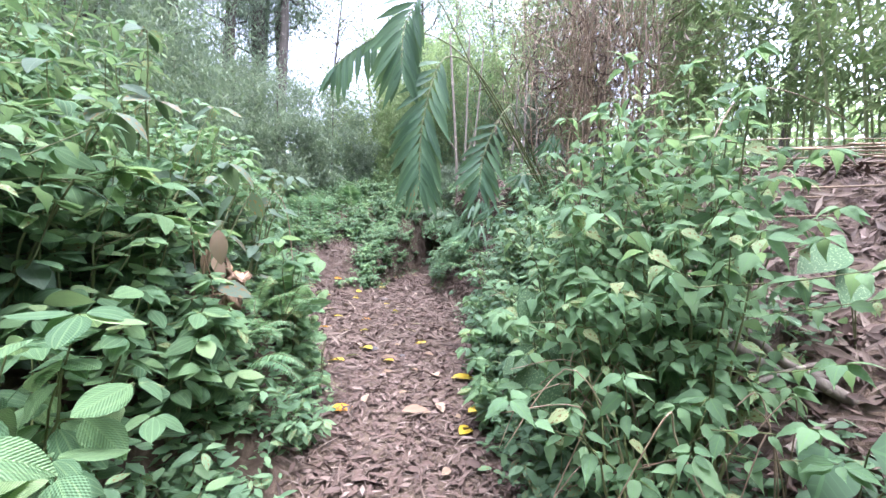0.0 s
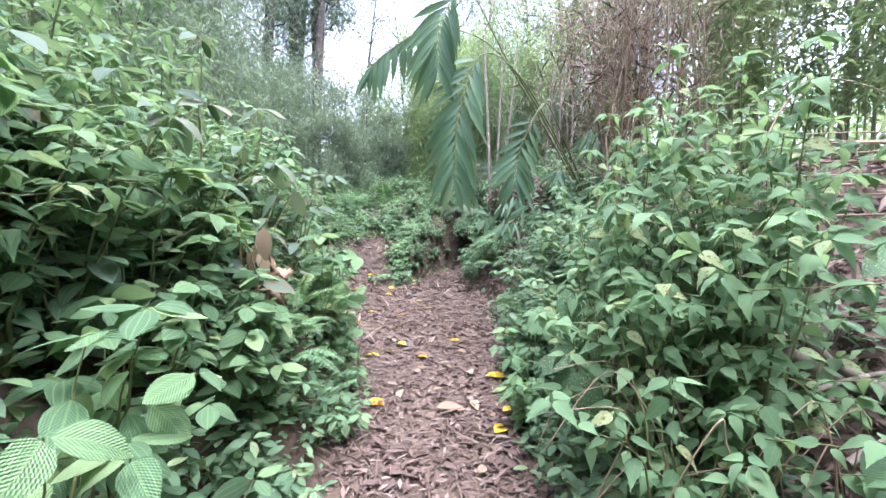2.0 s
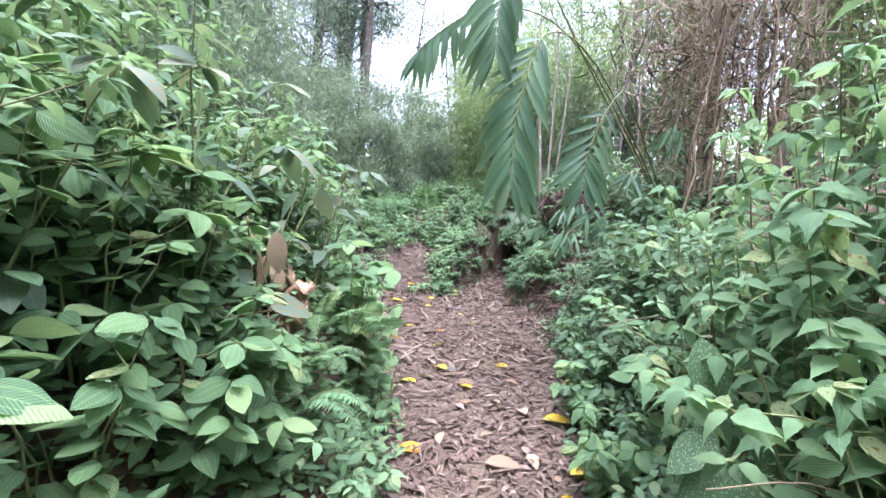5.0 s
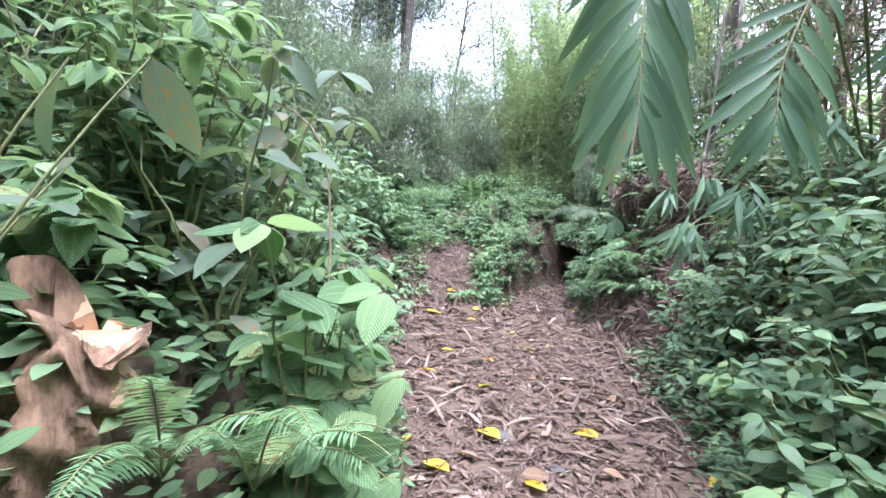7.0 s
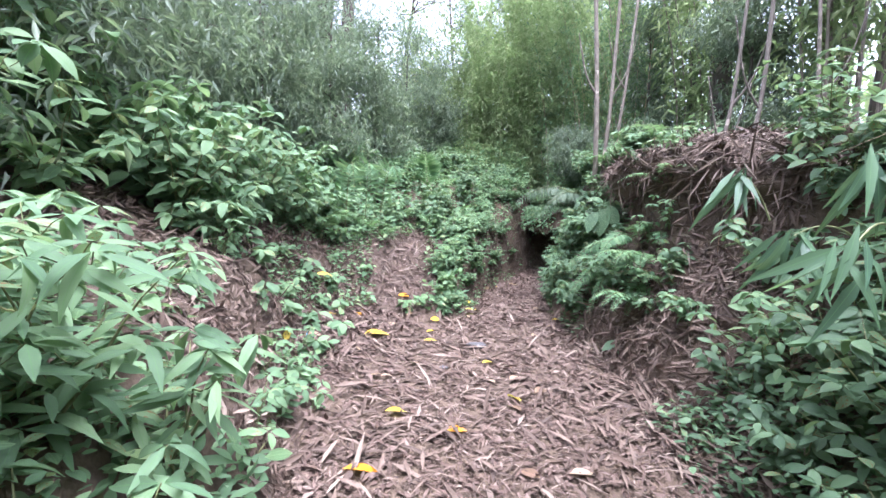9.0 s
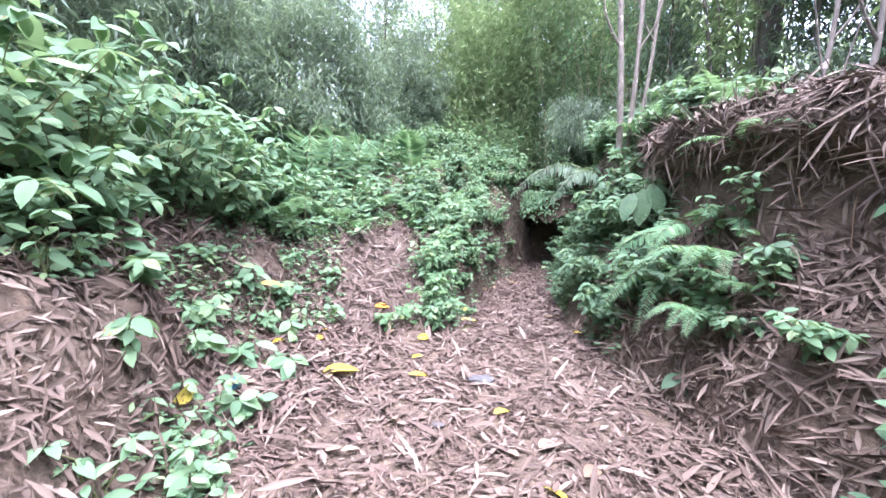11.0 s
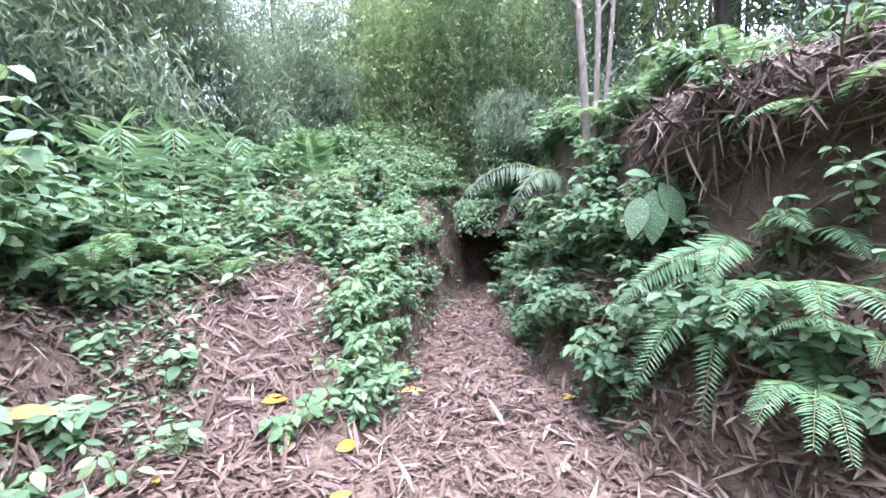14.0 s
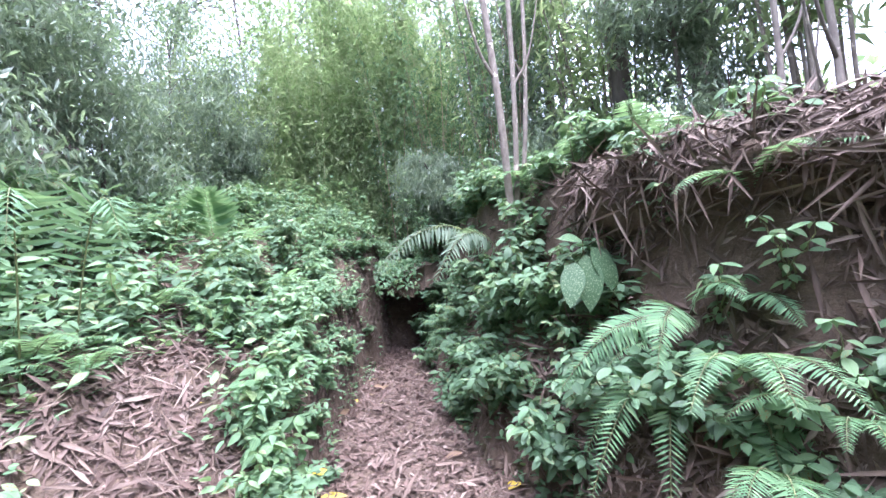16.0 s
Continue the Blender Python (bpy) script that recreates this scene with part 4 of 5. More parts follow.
litter("bank_edge_litter", near_top, 14000, blade(0.13, 3, 0.4, 0.2, 0.25), .13, STRAW, "curled dry bamboo sheaths hanging over the bank edge", .1, .38)



# ---- the mat of roots and litter that hangs over the bank's edge ----
def lip_point(y, s):
    """A point of the lip's section: s from 0, back on the top, to 1, back underneath."""
    y, s = np.asarray(y, float), np.asarray(s, float)
    wide = np.interp(y, [0, 2.8, 4.5, 8, 9, 13, 16], [3.3, 3.2, 2.1, 1.5, 1.05, .9, .8])
    edge = right_foot(y) + .74 * wide
    fade = smooth(7.3, 8.0, y) * (1 - smooth(10.1, 10.7, y))
    ragged = 1 + .45 * rough(y, s, .45, 31) + .3 * rough(y, s * 2, .16, 32)
    out = np.interp(s, [0, .25, .5, .65, .8, 1], [.35, .0, -.2, -.26, -.18, .16]) * ragged
    down = np.interp(s, [0, .25, .5, .65, .8, 1], [-.02, .06, .0, -.16, -.36, -.48])
    x = edge + np.where(s < .25, out, out * fade + .16 * (1 - fade))
    top = height(edge + .16, y)
    z = top + down * (.4 + .6 * fade) * (.8 + .3 * ragged) + .04 * rough(y, x, .12, 33)
    return np.stack([x, y + 0 * s, z], -1)


ys, ss = np.linspace(7.3, 10.7, 80), np.linspace(0, 1, 22)
YY, SS = np.meshgrid(ys, ss, indexing="ij")
idx = np.arange(YY.size).reshape(YY.shape)
quads = np.stack([idx[:-1, :-1], idx[:-1, 1:], idx[1:, 1:], idx[1:, :-1]], -1).reshape(-1, 4)
tagged(new("earth_lip", mesh_object("earth_lip", lip_point(YY, SS).reshape(-1, 3), quads.ravel(), np.full(len(quads), 4), SOIL)), "overhanging edge of soil and roots along the bank", "ground", kind="structure")


def lip_litter(name, n, shape, size, label, s0, s1, hang):
    y, s = RNG.uniform(7.5, 10.5, n), RNG.uniform(s0, s1, n)
    P = lip_point(y, s)
    nrm = unit(np.cross(lip_point(y, s + .03) - P, lip_point(y + .03, s) - P))
    nrm *= np.where(nrm[:, 2:] + .5 * -nrm[:, :1] < 0, -1, 1)
    D = np.cross(unit(nrm + RNG.normal(0, .3, P.shape)), unit(RNG.normal(0, 1, P.shape))) + (-.15, 0, -hang)
    me = joined(name, shape, P + nrm * RNG.uniform(.005, .05, (n, 1)), D, unit(nrm + RNG.normal(0, .4, P.shape)), size * RNG.uniform(.5, 1.5, n), STRAW)
    return tagged(new(name, me), label, "leaf litter", kind="stuff")


lip_litter("lip_sheaths", 4200, blade(0.14, 4, 0.4, 0.25, 0.25), .12, "curled dry bamboo sheaths lying over the bank edge", .05, .72, .25)
lip_litter("lip_sticks", 900, blade(0.05, 3, 0.4, 0.12, 0.3), .32, "dry sticks and straw hanging from the bank edge", .2, .85, .5)


# ---- the undercut earth that roofs the end of the gully ----
def roof_point(u, v, under):
    """u along the gully, v across it from the right wall, on the upper or the lower face."""
    y = 14.7 + 2.0 * u + .25 * rough(v * 2, u * 0, .6, 41)
    x = right_foot(y) + .55 - 1.55 * v * (.55 + .45 * smooth(0, .6, u)) + .08 * rough(u * 4, v * 4, .5, 42)
    arch = .16 * (1 - (2 * v - 1) ** 2)
    z = np.where(under, 1.92 + arch - .12 * (1 - smooth(0, .25, u)), 2.2 + arch + .1 * u) + .06 * rough(x, y, .2, 43) + .05 * rough(x, y, .09, 44)
    return np.stack([x, y, z], -1)


U, V = np.meshgrid(np.linspace(0, 1, 34), np.linspace(0, 1, 28), indexing="ij")
nu, nv = U.shape
verts = np.concatenate([roof_point(U, V, False).reshape(-1, 3), roof_point(U, V, True).reshape(-1, 3)])
idx = np.arange(nu * nv).reshape(nu, nv)
low = idx + nu * nv
quads = [np.stack([idx[:-1, :-1], idx[:-1, 1:], idx[1:, 1:], idx[1:, :-1]], -1).reshape(-1, 4), np.stack([low[:-1, :-1], low[1:, :-1], low[1:, 1:], low[:-1, 1:]], -1).reshape(-1, 4)]
for a, b in ((idx[0], low[0]), (idx[-1], low[-1]), (idx[:, 0], low[:, 0]), (idx[:, -1], low[:, -1])):
    quads.append(np.stack([a[:-1], a[1:], b[1:], b[:-1]], -1))
quads = np.concatenate(quads)
tagged(new("earth_overhang", mesh_object("earth_overhang", verts, quads.ravel(), np.full(len(quads), 4), SOIL)), "undercut soil and roots roofing the dark end of the gully", "ground", kind="structure")
over_xy = band(3000, -1.0, .6, 14.7, 16.8, lambda x, y: (x < right_foot(y) + .5) & (x > right_foot(y) - .95))
n = 2600
b = over_xy[RNG.integers(0, len(over_xy), n)]
P = np.stack([b[:, 0], b[:, 1], 2.25 + .3 * RNG.random(n) - .45 * (RNG.random(n) * (b[:, 1] < 15.0))], -1)
D = unit(RNG.normal(0, 1, P.shape) * (1, 1, .4) - (0, .3, .35))
tagged(new("overhang_growth", joined("overhang_growth", LEAVES["herb"][1], P, D, unit(RNG.normal(0, .4, P.shape) + (0, -.5, .8)), .11 * RNG.uniform(.6, 1.3, n), HERB)), "green plants hanging over the dark end of the gully", "undergrowth", kind="stuff")

# dry straw and roots on the walls of the gully
n = 4200
y = RNG.uniform(10.6, 16.4, n)
x = gully_edge(y) + RNG.uniform(-.12, .2, n)
P = np.stack([x, y, height(x, y)], -1)
nrm = ground_normal(x, y)
D = np.cross(nrm, unit(RNG.normal(0, 1, P.shape))) - (0, 0, .7)
tagged(new("wall_straw", joined("wall_straw", blade(0.1, 3, 0.4, 0.15, 0.25), P + .02 * nrm, D, unit(nrm + RNG.normal(0, .4, P.shape)), .15 * RNG.uniform(.5, 1.5, n), STRAW)), "dry straw and dead leaves hanging on the gully wall", "leaf litter", kind="stuff")
n = 1800
x, y = RNG.uniform(-.8, .5, n), RNG.uniform(16.0, 16.5, n)
P = np.stack([x, y, height(x, y)], -1)
nrm = ground_normal(x, y)
tagged(new("end_wall_scraps", joined("end_wall_scraps", blade(0.12, 3, 0.4, 0.15, 0.25), P + .02 * nrm, np.cross(nrm, unit(RNG.normal(0, 1, P.shape))) - (0, 0, .4), unit(nrm + RNG.normal(0, .4, P.shape)), .13 * RNG.uniform(.5, 1.5, n), CHIPS)), "dead leaves stuck to the earth wall at the gully's end", "leaf litter", kind="stuff")


# ---- single things along the path ----
def smooth_line(pts, n=16):
    """A rounded line through a few points."""
    p = np.array(pts, float)
    t = np.linspace(0, len(p) - 1, n)
    i = np.clip(t.astype(int), 0, len(p) - 2)
    f = (t - i)[:, None]
    a, b, c, d = p[np.maximum(i - 1, 0)], p[i], p[i + 1], p[np.minimum(i + 2, len(p) - 1)]
    return 0.5 * (2 * b + (c - a) * f + (2 * a - 5 * b + 4 * c - d) * f ** 2 + (3 * b - a - 3 * c + d) * f ** 3)


LEAVES["palm"] = [blade(0.155, 6, 0.45, d, 0.14) for d in (0.12, 0.3)]


def palm_frond(plant, at, pts, pairs, leaflet, start=0.5, angle=38, shape="palm", material=None, hang=0.5, face=(0.1, -1, 0.25)):
    rib = smooth_line(pts, 22)
    part("rib", tubes("rib", [rib], [(0.011, 0.003)], STEM, 6, at), plant)
    T = unit(np.gradient(rib, axis=0))
    P, D, N, S = [], [], [], []
    for q in np.linspace(start, 1, pairs):
        f = q * 21
        i = min(int(f), 20)
        p, t = rib[i] + (rib[i + 1] - rib[i]) * (f - i), T[i]
        s = unit(np.cross(t, np.array(face, float)))
        for side in (-1, 1):
            a = radians(angle * (1 - 0.55 * (q - start) / (1 - start)) + RNG.normal(0, 4))
            d = t * math.cos(a) + s * side * math.sin(a) - np.array([0, 0, hang])
            P.append(p)
            D.append(d)
            N.append(np.cross(s, t) + RNG.normal(0, 0.15, 3))
            S.append(leaflet * RNG.uniform(0.85, 1.1) * (0.7 + 0.3 * math.sin(math.pi * (q - start) / (1 - start))))
    P, D, N, S = map(np.array, (P, D, N, S))
    add_leaves(plant, at, shape, P, D, N, S, material or PALM, True, "leaflet")


at = np.array([1.7, 6.1, float(height(1.7, 6.1)) - .02])
palm = thing("palm", at, "young palm with long drooping blue-green fronds over the path", "palm")
root = tuple(at)
palm_frond(palm, at, [root, (0.60, 4.70, 3.23), (0.05, 4.35, 3.53), (-0.20, 4.20, 2.84), (-0.24, 4.15, 2.19)], 15, .6, .55, 52, hang=.25)
palm_frond(palm, at, [root, (0.40, 4.75, 3.49), (-0.10, 4.35, 4.18), (-0.38, 4.25, 3.84), (-0.42, 4.20, 3.35)], 12, .62, .6, 50, hang=.3)
palm_frond(palm, at, [root, (0.40, 4.85, 3.58), (-0.40, 4.60, 3.95), (-0.85, 4.5, 3.75), (-1.15, 4.4, 3.45)], 8, .5, .62, 55, hang=1.2)
palm_frond(palm, at, [root, (0.90, 4.85, 2.97), (0.70, 4.65, 3.06), (0.45, 4.55, 2.54), (0.40, 4.50, 2.19)], 11, .45, .6, 62, hang=.2)


def cane_leaf_fan(x, y, z, n, leaf, label="drooping fan of narrow blue-green bamboo leaves on a twig"):
    at = np.array([x, y, z])
    plant = thing("bamboo_twig", at, label, "bamboo", "bamboo twigs")
    back = at + np.array([RNG.uniform(.25, .6), RNG.uniform(.2, .5), RNG.uniform(-.35, .1)])
    part("twig", tubes("twig", [bend(back, at, .06, 7)], [(.007, .003)], CULM, 5, at), plant)
    a = RNG.uniform(2.2, 5.2, n)
    D = np.stack([np.cos(a) * .6, np.sin(a) * .5, RNG.uniform(-1.1, -.3, n)], -1)
    P = at + RNG.normal(0, .035, (n, 3))
    keep = clear_of_way(P, .5)
    add_leaves(plant, at, "bamboo", P[keep], D[keep], unit(RNG.normal(0, .4, (n, 3)) + (0, -1, .5))[keep], (leaf * RNG.uniform(.7, 1.2, n))[keep], PALM, True)


for x, y, z in [(.42, 4.95, 1.9), (.8, 4.8, 2.35), (.35, 5.4, 2.05), (.62, 5.4, 1.9), (1.2, 4.7, 2.8), (.35, 5.9, 1.7), (.25, 6.3, 2.1), (.15, 5.2, 1.65)]:
    cane_leaf_fan(x + .25, y + .6, z + .15, 13, .33)

# dry bamboo thicket above the bank
at = np.array([1.6, 6.2, float(height(1.6, 6.2))])
dry = thing("dry_bamboo_thicket", at, "tangled thicket of dead brown bamboo canes and twigs", "bamboo")
fine, fine_r = [], []
for k in range(800):
    b = np.array([RNG.normal(2.05, .5), RNG.uniform(5.2, 6.4), 0])
    b[2] = RNG.normal(3.9, .65)
    l = RNG.uniform(.5, 1.5)
    d = unit(np.array([RNG.normal(.1, .35), RNG.normal(-.1, .35), RNG.uniform(-.2, 1)]))
    line = bend(b, b + d * l, RNG.uniform(-.2, .25), 7, .02)
    if k < 34:
        b[2] = float(height(b[0], b[1])) - .05
        line = bend(b, b + np.array([RNG.normal(.1, .25), RNG.normal(-.1, .2), RNG.uniform(2.6, 4.4)]), 0, 8, .03)
        part("cane", tubes("cane", [line], [(RNG.uniform(.008, .016), .004)], DRY_CANE, 5, at), dry)
    else:
        fine.append(line)
        fine_r.append((RNG.uniform(.003, .007), .0015))
part("twig_tangle", tubes("twig_tangle", fine, fine_r, DRY_CANE, 3, at), dry)["kind"] = "stuff"
n = 1500
P = np.stack([RNG.normal(2.1, .5, n), RNG.uniform(5.2, 6.5, n), RNG.normal(3.9, .65, n)], -1)
part("dead_leaf_mass", joined("dead_leaf_mass", LEAVES["strip"][1], P, RNG.normal(0, 1, P.shape) * (.5, .5, 1) - (0, 0, .4), RNG.normal(0, 1, P.shape), .22 * RNG.uniform(.5, 1.3, n), STRAW, at), dry)["kind"] = "stuff"


def log(name, pts, r0, r1, material, label, category, lumps=0.15, n=26, sides=12, ragged=0.0):
    """A gnarled log, root or stump along a line."""
    line = smooth_line(pts, n)
    at = line[0].copy()
    me = tubes(name, [line], [(r0, r1)], material, sides, at)
    co = np.empty(len(me.vertices) * 3, np.float32)
    me.vertices.foreach_get("co", co)
    co = co.reshape(n, sides, 3)
    mid = co.mean(1, keepdims=True)
    k = 1 + lumps * (rough(co[..., 0] * 9 + co[..., 2] * 5, co[..., 1] * 9 + co[..., 2] * 6, 0.9, 6) + 0.5 * rough(co[..., 0] * 30, co[..., 1] * 30 + co[..., 2] * 22, 0.9, 8)
                    + 0.35 * rough(co[..., 0] * 60 + co[..., 1] * 25, co[..., 1] * 55 + co[..., 2] * 14, 0.9, 9))
    if ragged:
        crown = np.linspace(0, 1, n)[:, None] ** 6
        co[..., 2] += crown * ragged * rough(co[..., 0] * 14, co[..., 1] * 14, 0.5, 12)
    co = mid + (co - mid) * k[..., None]
    me.vertices.foreach_set("co", co.astype(np.float32).ravel())
    bm = bmesh.new()
    bm.from_mesh(me)
    bm.verts.ensure_lookup_table()
    for ring in (range(sides), range((n - 1) * sides, n * sides)):
        bm.faces.new([bm.verts[i] for i in ring])
    bmesh.ops.recalc_face_normals(bm, faces=bm.faces)
    bm.to_mesh(me)
    bm.free()
    ob = new(name, me)
    ob.location = at
    return tagged(ob, label, category)


log("tree_stump", [(-1.66, 2.7, .35), (-1.6, 2.76, .8), (-1.5, 2.84, 1.15), (-1.46, 2.9, 1.36)], .11, .075, STUMP, "gnarled orange-brown broken stump standing among the leaves", "stump", .6, 80, 44, .12)
for pts in ([(-1.7, 2.7, .7), (-1.5, 2.5, 1.0), (-1.38, 2.4, 1.5)], [(-1.8, 2.8, .8), (-1.62, 2.7, 1.2), (-1.6, 2.6, 1.7)], [(-1.6, 2.6, .8), (-1.45, 2.6, 1.2), (-1.5, 2.5, 1.6)], [(-1.75, 2.5, 1.15), (-1.5, 2.45, 1.2), (-1.25, 2.6, 1.25)]):
    log("dry_stick", pts, .007, .004, TWIG, "thin reddish-brown dry stem beside the stump", "stick", .1, 10, 6)
for pts, r0, r1 in [([(1.26, 1.8, 1.08), (1.5, 1.95, .96), (1.78, 2.05, .86), (2.2, 2.1, .84), (2.7, 2.2, .9)], .024, .055), ([(1.42, 2.05, 1.16), (1.62, 2.0, .97), (1.85, 1.92, .82), (2.1, 1.8, .64)], .018, .038),
                    ([(1.4, 1.85, .9), (1.75, 1.92, .96), (2.1, 1.98, .86), (2.5, 1.95, .74)], .010, .014), ([(1.5, 1.8, .62), (1.8, 1.9, .70), (2.3, 1.95, .74)], .013, .022)]:
    log("fallen_branch", pts, r0, r1, PALE_BARK, "weathered grey fallen branch lying on the slope", "branch", .22)
log("fallen_branch", [(2.7, 3.05, 1.6), (3.2, 3.15, 1.86), (4.0, 3.3, 2.0)], .035, .05, WOOD, "brown fallen log on the litter of the bank top", "branch", .15)
for k in range(16):
    x, y = RNG.uniform(2.7, 4.0), RNG.uniform(2.8, 3.6)
    z = float(height(x, y)) + .05 + .06 * (k % 4)
    log("dry_cane", [(x - .6, y, z), (x, y + .05, z + .02), (x + .7, y + RNG.normal(0, .15), z + .03)], .009, .006, DRY_CANE, "dead bamboo cane lying on the bank", "cane", .05, 8, 6)
# vines and dry stems in the shrubs beside the path
for pts in ([(.95, 1.4, .5), (.8, 1.35, .85), (.72, 1.3, .9), (.5, 1.45, .45)], [(.45, 1.9, .4), (.75, 1.6, .62), (1.1, 1.5, .78)],
            [(1.2, 2.0, 1.9), (1.6, 2.1, 2.35), (2.3, 2.4, 2.2), (3.2, 2.6, 1.75)], [(1.2, 2.0, 2.05), (1.9, 2.2, 2.1), (3.0, 2.4, 2.1)],
            [(-1.2, 3.3, .8), (-1.3, 3.5, 1.5), (-1.5, 3.6, 2.0), (-2.2, 3.3, 2.0)], [(1.0, 3.6, .9), (.75, 3.5, 1.2), (.35, 3.4, 1.1)]):
    pts = [tuple(np.array(p) + RNG.normal(0, .03, 3)) for p in pts]
    log("dry_vine", pts, .0045, .0025, DRY_CANE, "thin pale dry vine arching among the leaves", "vine", .05, 22, 5)

for k in range(26):
    x, y = RNG.uniform(.45, 1.3), RNG.uniform(1.35, 2.2)
    z = float(height(x, y))
    top = z + RNG.uniform(.5, .95)
    log("dry_vine", [(x, y, z), (x + RNG.normal(0, .1), y - .05, .5 * (z + top)), (x - RNG.uniform(0, .2), y - .1, top), (x - RNG.uniform(.1, .4), y - .12, top - RNG.uniform(-.1, .35))], .0035, .002, DRY_CANE,
        "thin pale dry vine arching among the leaves", "vine", .05, 18, 5)


def broad_plant(name, base, leaves, shape, material, label, category):
    """A plant with a few large leaves. leaves: where each begins, where its tip is."""
    at = np.array([*base, float(height(*base)) - .02])
    plant = thing(name, at, label, category)
    for a, b in leaves:
        a, b = np.array(a, float), np.array(b, float)
        part("stalk", tubes("stalk", [bend(at, a, .05, 7)], [(.0038, .0025)], STEM, 5, at), plant)
        n = np.array([RNG.normal(0, .2), -.7, .7])
        add_leaves(plant, at, shape, a[None], (b - a)[None], n[None], np.array([np.linalg.norm(b - a) * 1.1]), material, True)
    return plant


LEAVES["big"] = [blade(.46, 8, .45, .22, .08, 0, .4)]
LEAVES["heart"] = [blade(.8, 8, .3, .15, .06, 0, .3)]
broad_plant("spotted_plant", (.62, 2.25), [((.42, 2.1, 1.3), (.44, 2.0, 1.08)), ((.45, 2.05, 1.02), (.3, 1.95, .93)), ((.45, 2.05, .92), (.34, 1.95, .74)), ((.47, 1.95, .95), (.5, 1.85, .7)), ((.52, 2.0, 1.05), (.6, 1.9, .9))],
            "big", SPOTTED, "dark green leaves speckled with pale spots at the path's edge", "foliage plant")
broad_plant("spotted_plant", (.45, 10.25), [((.3, 10.0, 2.2), (.22, 9.85, 1.85)), ((.35, 10.0, 2.25), (.45, 9.85, 1.95)), ((.2, 10.0, 2.15), (.05, 9.85, 1.9)), ((.35, 10.1, 2.3), (.55, 10.0, 2.2)), ((.28, 10.0, 2.3), (.1, 9.95, 2.35))],
            "big", SPOTTED, "dark green leaves speckled with pale spots on the earth bank", "foliage plant")
broad_plant("spotted_plant", (2.1, 2.1), [((1.95, 2.0, 1.5), (1.65, 1.85, 1.45)), ((2.0, 2.0, 1.4), (1.8, 1.8, 1.3))], "big", SPOTTED, "large dark leaves with pale spots on the slope", "foliage plant")
broad_plant("arum_plant", (1.5, 1.5), [((1.35, 1.45, .8), (1.2, 1.3, .72)), ((1.45, 1.4, .82), (1.65, 1.3, .75)), ((1.6, 1.4, .72), (1.5, 1.25, .6)), ((1.25, 1.4, .62), (1.3, 1.25, .48)), ((1.05, 1.4, .62), (.95, 1.3, .5)), ((1.5, 1.2, .55), (1.7, 1.1, .5))],
            "heart", ARUM, "dark glossy heart-shaped leaves on the slope", "foliage plant")
broad_plant("broad_leaf_plant", (.3, 8.9), [((.28, 8.85, .62), (.12, 8.75, .56)), ((.3, 8.8, .58), (.32, 8.62, .48)), ((.33, 8.85, .6), (.45, 8.7, .5))], "big", DARK, "low plant with glossy dark oval leaves at the bank's foot", "foliage plant")
broad_plant("broad_leaf_plant", (1.1, 9.4), [((1.2, 9.4, 2.75), (1.18, 9.25, 2.45)), ((1.2, 9.4, 2.8), (1.4, 9.3, 2.7)), ((1.2, 9.4, 2.85), (1.3, 9.35, 3.0))], "big", QUILT, "green sapling with broad drooping leaves on the bank top", "sapling")

broad_plant("dull_plant", (-1.55, 2.5), [((-1.42, 2.8, 1.86), (-1.58, 2.82, 1.72)), ((-1.35, 2.9, 1.9), (-1.3, 2.95, 1.72)), ((-1.32, 2.35, 1.3), (-1.12, 2.42, 1.25)), ((-1.55, 2.9, 1.7), (-1.7, 2.85, 1.58))], "big", GREY_LEAF, "tall weed with large dull grey-green torn leaves", "foliage plant")
broad_plant("withered_plant", (-1.6, 2.6), [((-1.4, 2.57, 1.62), (-1.37, 2.52, 1.42)), ((-1.47, 2.6, 1.5), (-1.5, 2.55, 1.36)), ((-1.5, 2.7, 1.45), (-1.42, 2.66, 1.33))], "big", BROWN_LEAF, "withered stalk with hanging curled brown leaves by the stump", "foliage plant")

# quilted plants close to the walker
for x, y, h, s, n in [(-.98, .82, 1.12, .14, 4), (-.86, .76, .98, .14, 4), (-1.1, 1.05, 1.1, .14, 5), (-.92, 1.0, .9, .13, 4), (-1.22, 3.3, 1.15, .15, 6), (-1.35, 3.75, .95, .14, 6), (-1.12, 3.7, .7, .13, 5)]:
    shrub(x, y, h, .2, n, "quilt", s, QUILT, "plant with large quilted leaves close to the path", group="large quilted plants", gap=.12, single=True, low=.35, twigs=1, room=.42)
for x, y, h in [(.35, 3.15, .5), (.75, 3.1, .85), (.45, 4.0, .6), (.55, 4.6, .75), (.7, 5.2, .6)]:
    shrub(x, y, h, .26, 5, "quilt", .12, QUILT, "bright green broad-leaved plant at the foot of the slope", group="slope quilted plants", gap=.09, single=y < 3.12, low=.3)
for x, y, h in [(-2.6, 7.2, .25), (-2.95, 7.6, .3), (-3.1, 9.3, .3), (-2.5, 6.4, .25), (-2.3, 6.0, .3), (-2.7, 6.7, .35), (-2.95, 6.3, .35), (-2.6, 5.7, .35), (-2.4, 6.9, .2), (-2.05, 5.6, .3), (-3.0, 5.8, .4), (-3.4, 8.2, .4), (.55, 9.0, .4), (.75, 8.7, .45), (.35, 9.5, .4), (.9, 9.0, .35), (-3.3, 7.0, .4)]:
    shrub(x, y, h, .2, 3, "oval", .10, HERB, "small leafy plant growing on the litter-strewn bank", category="herb", name="herb", group="bank herbs", gap=.07, twigs=0)
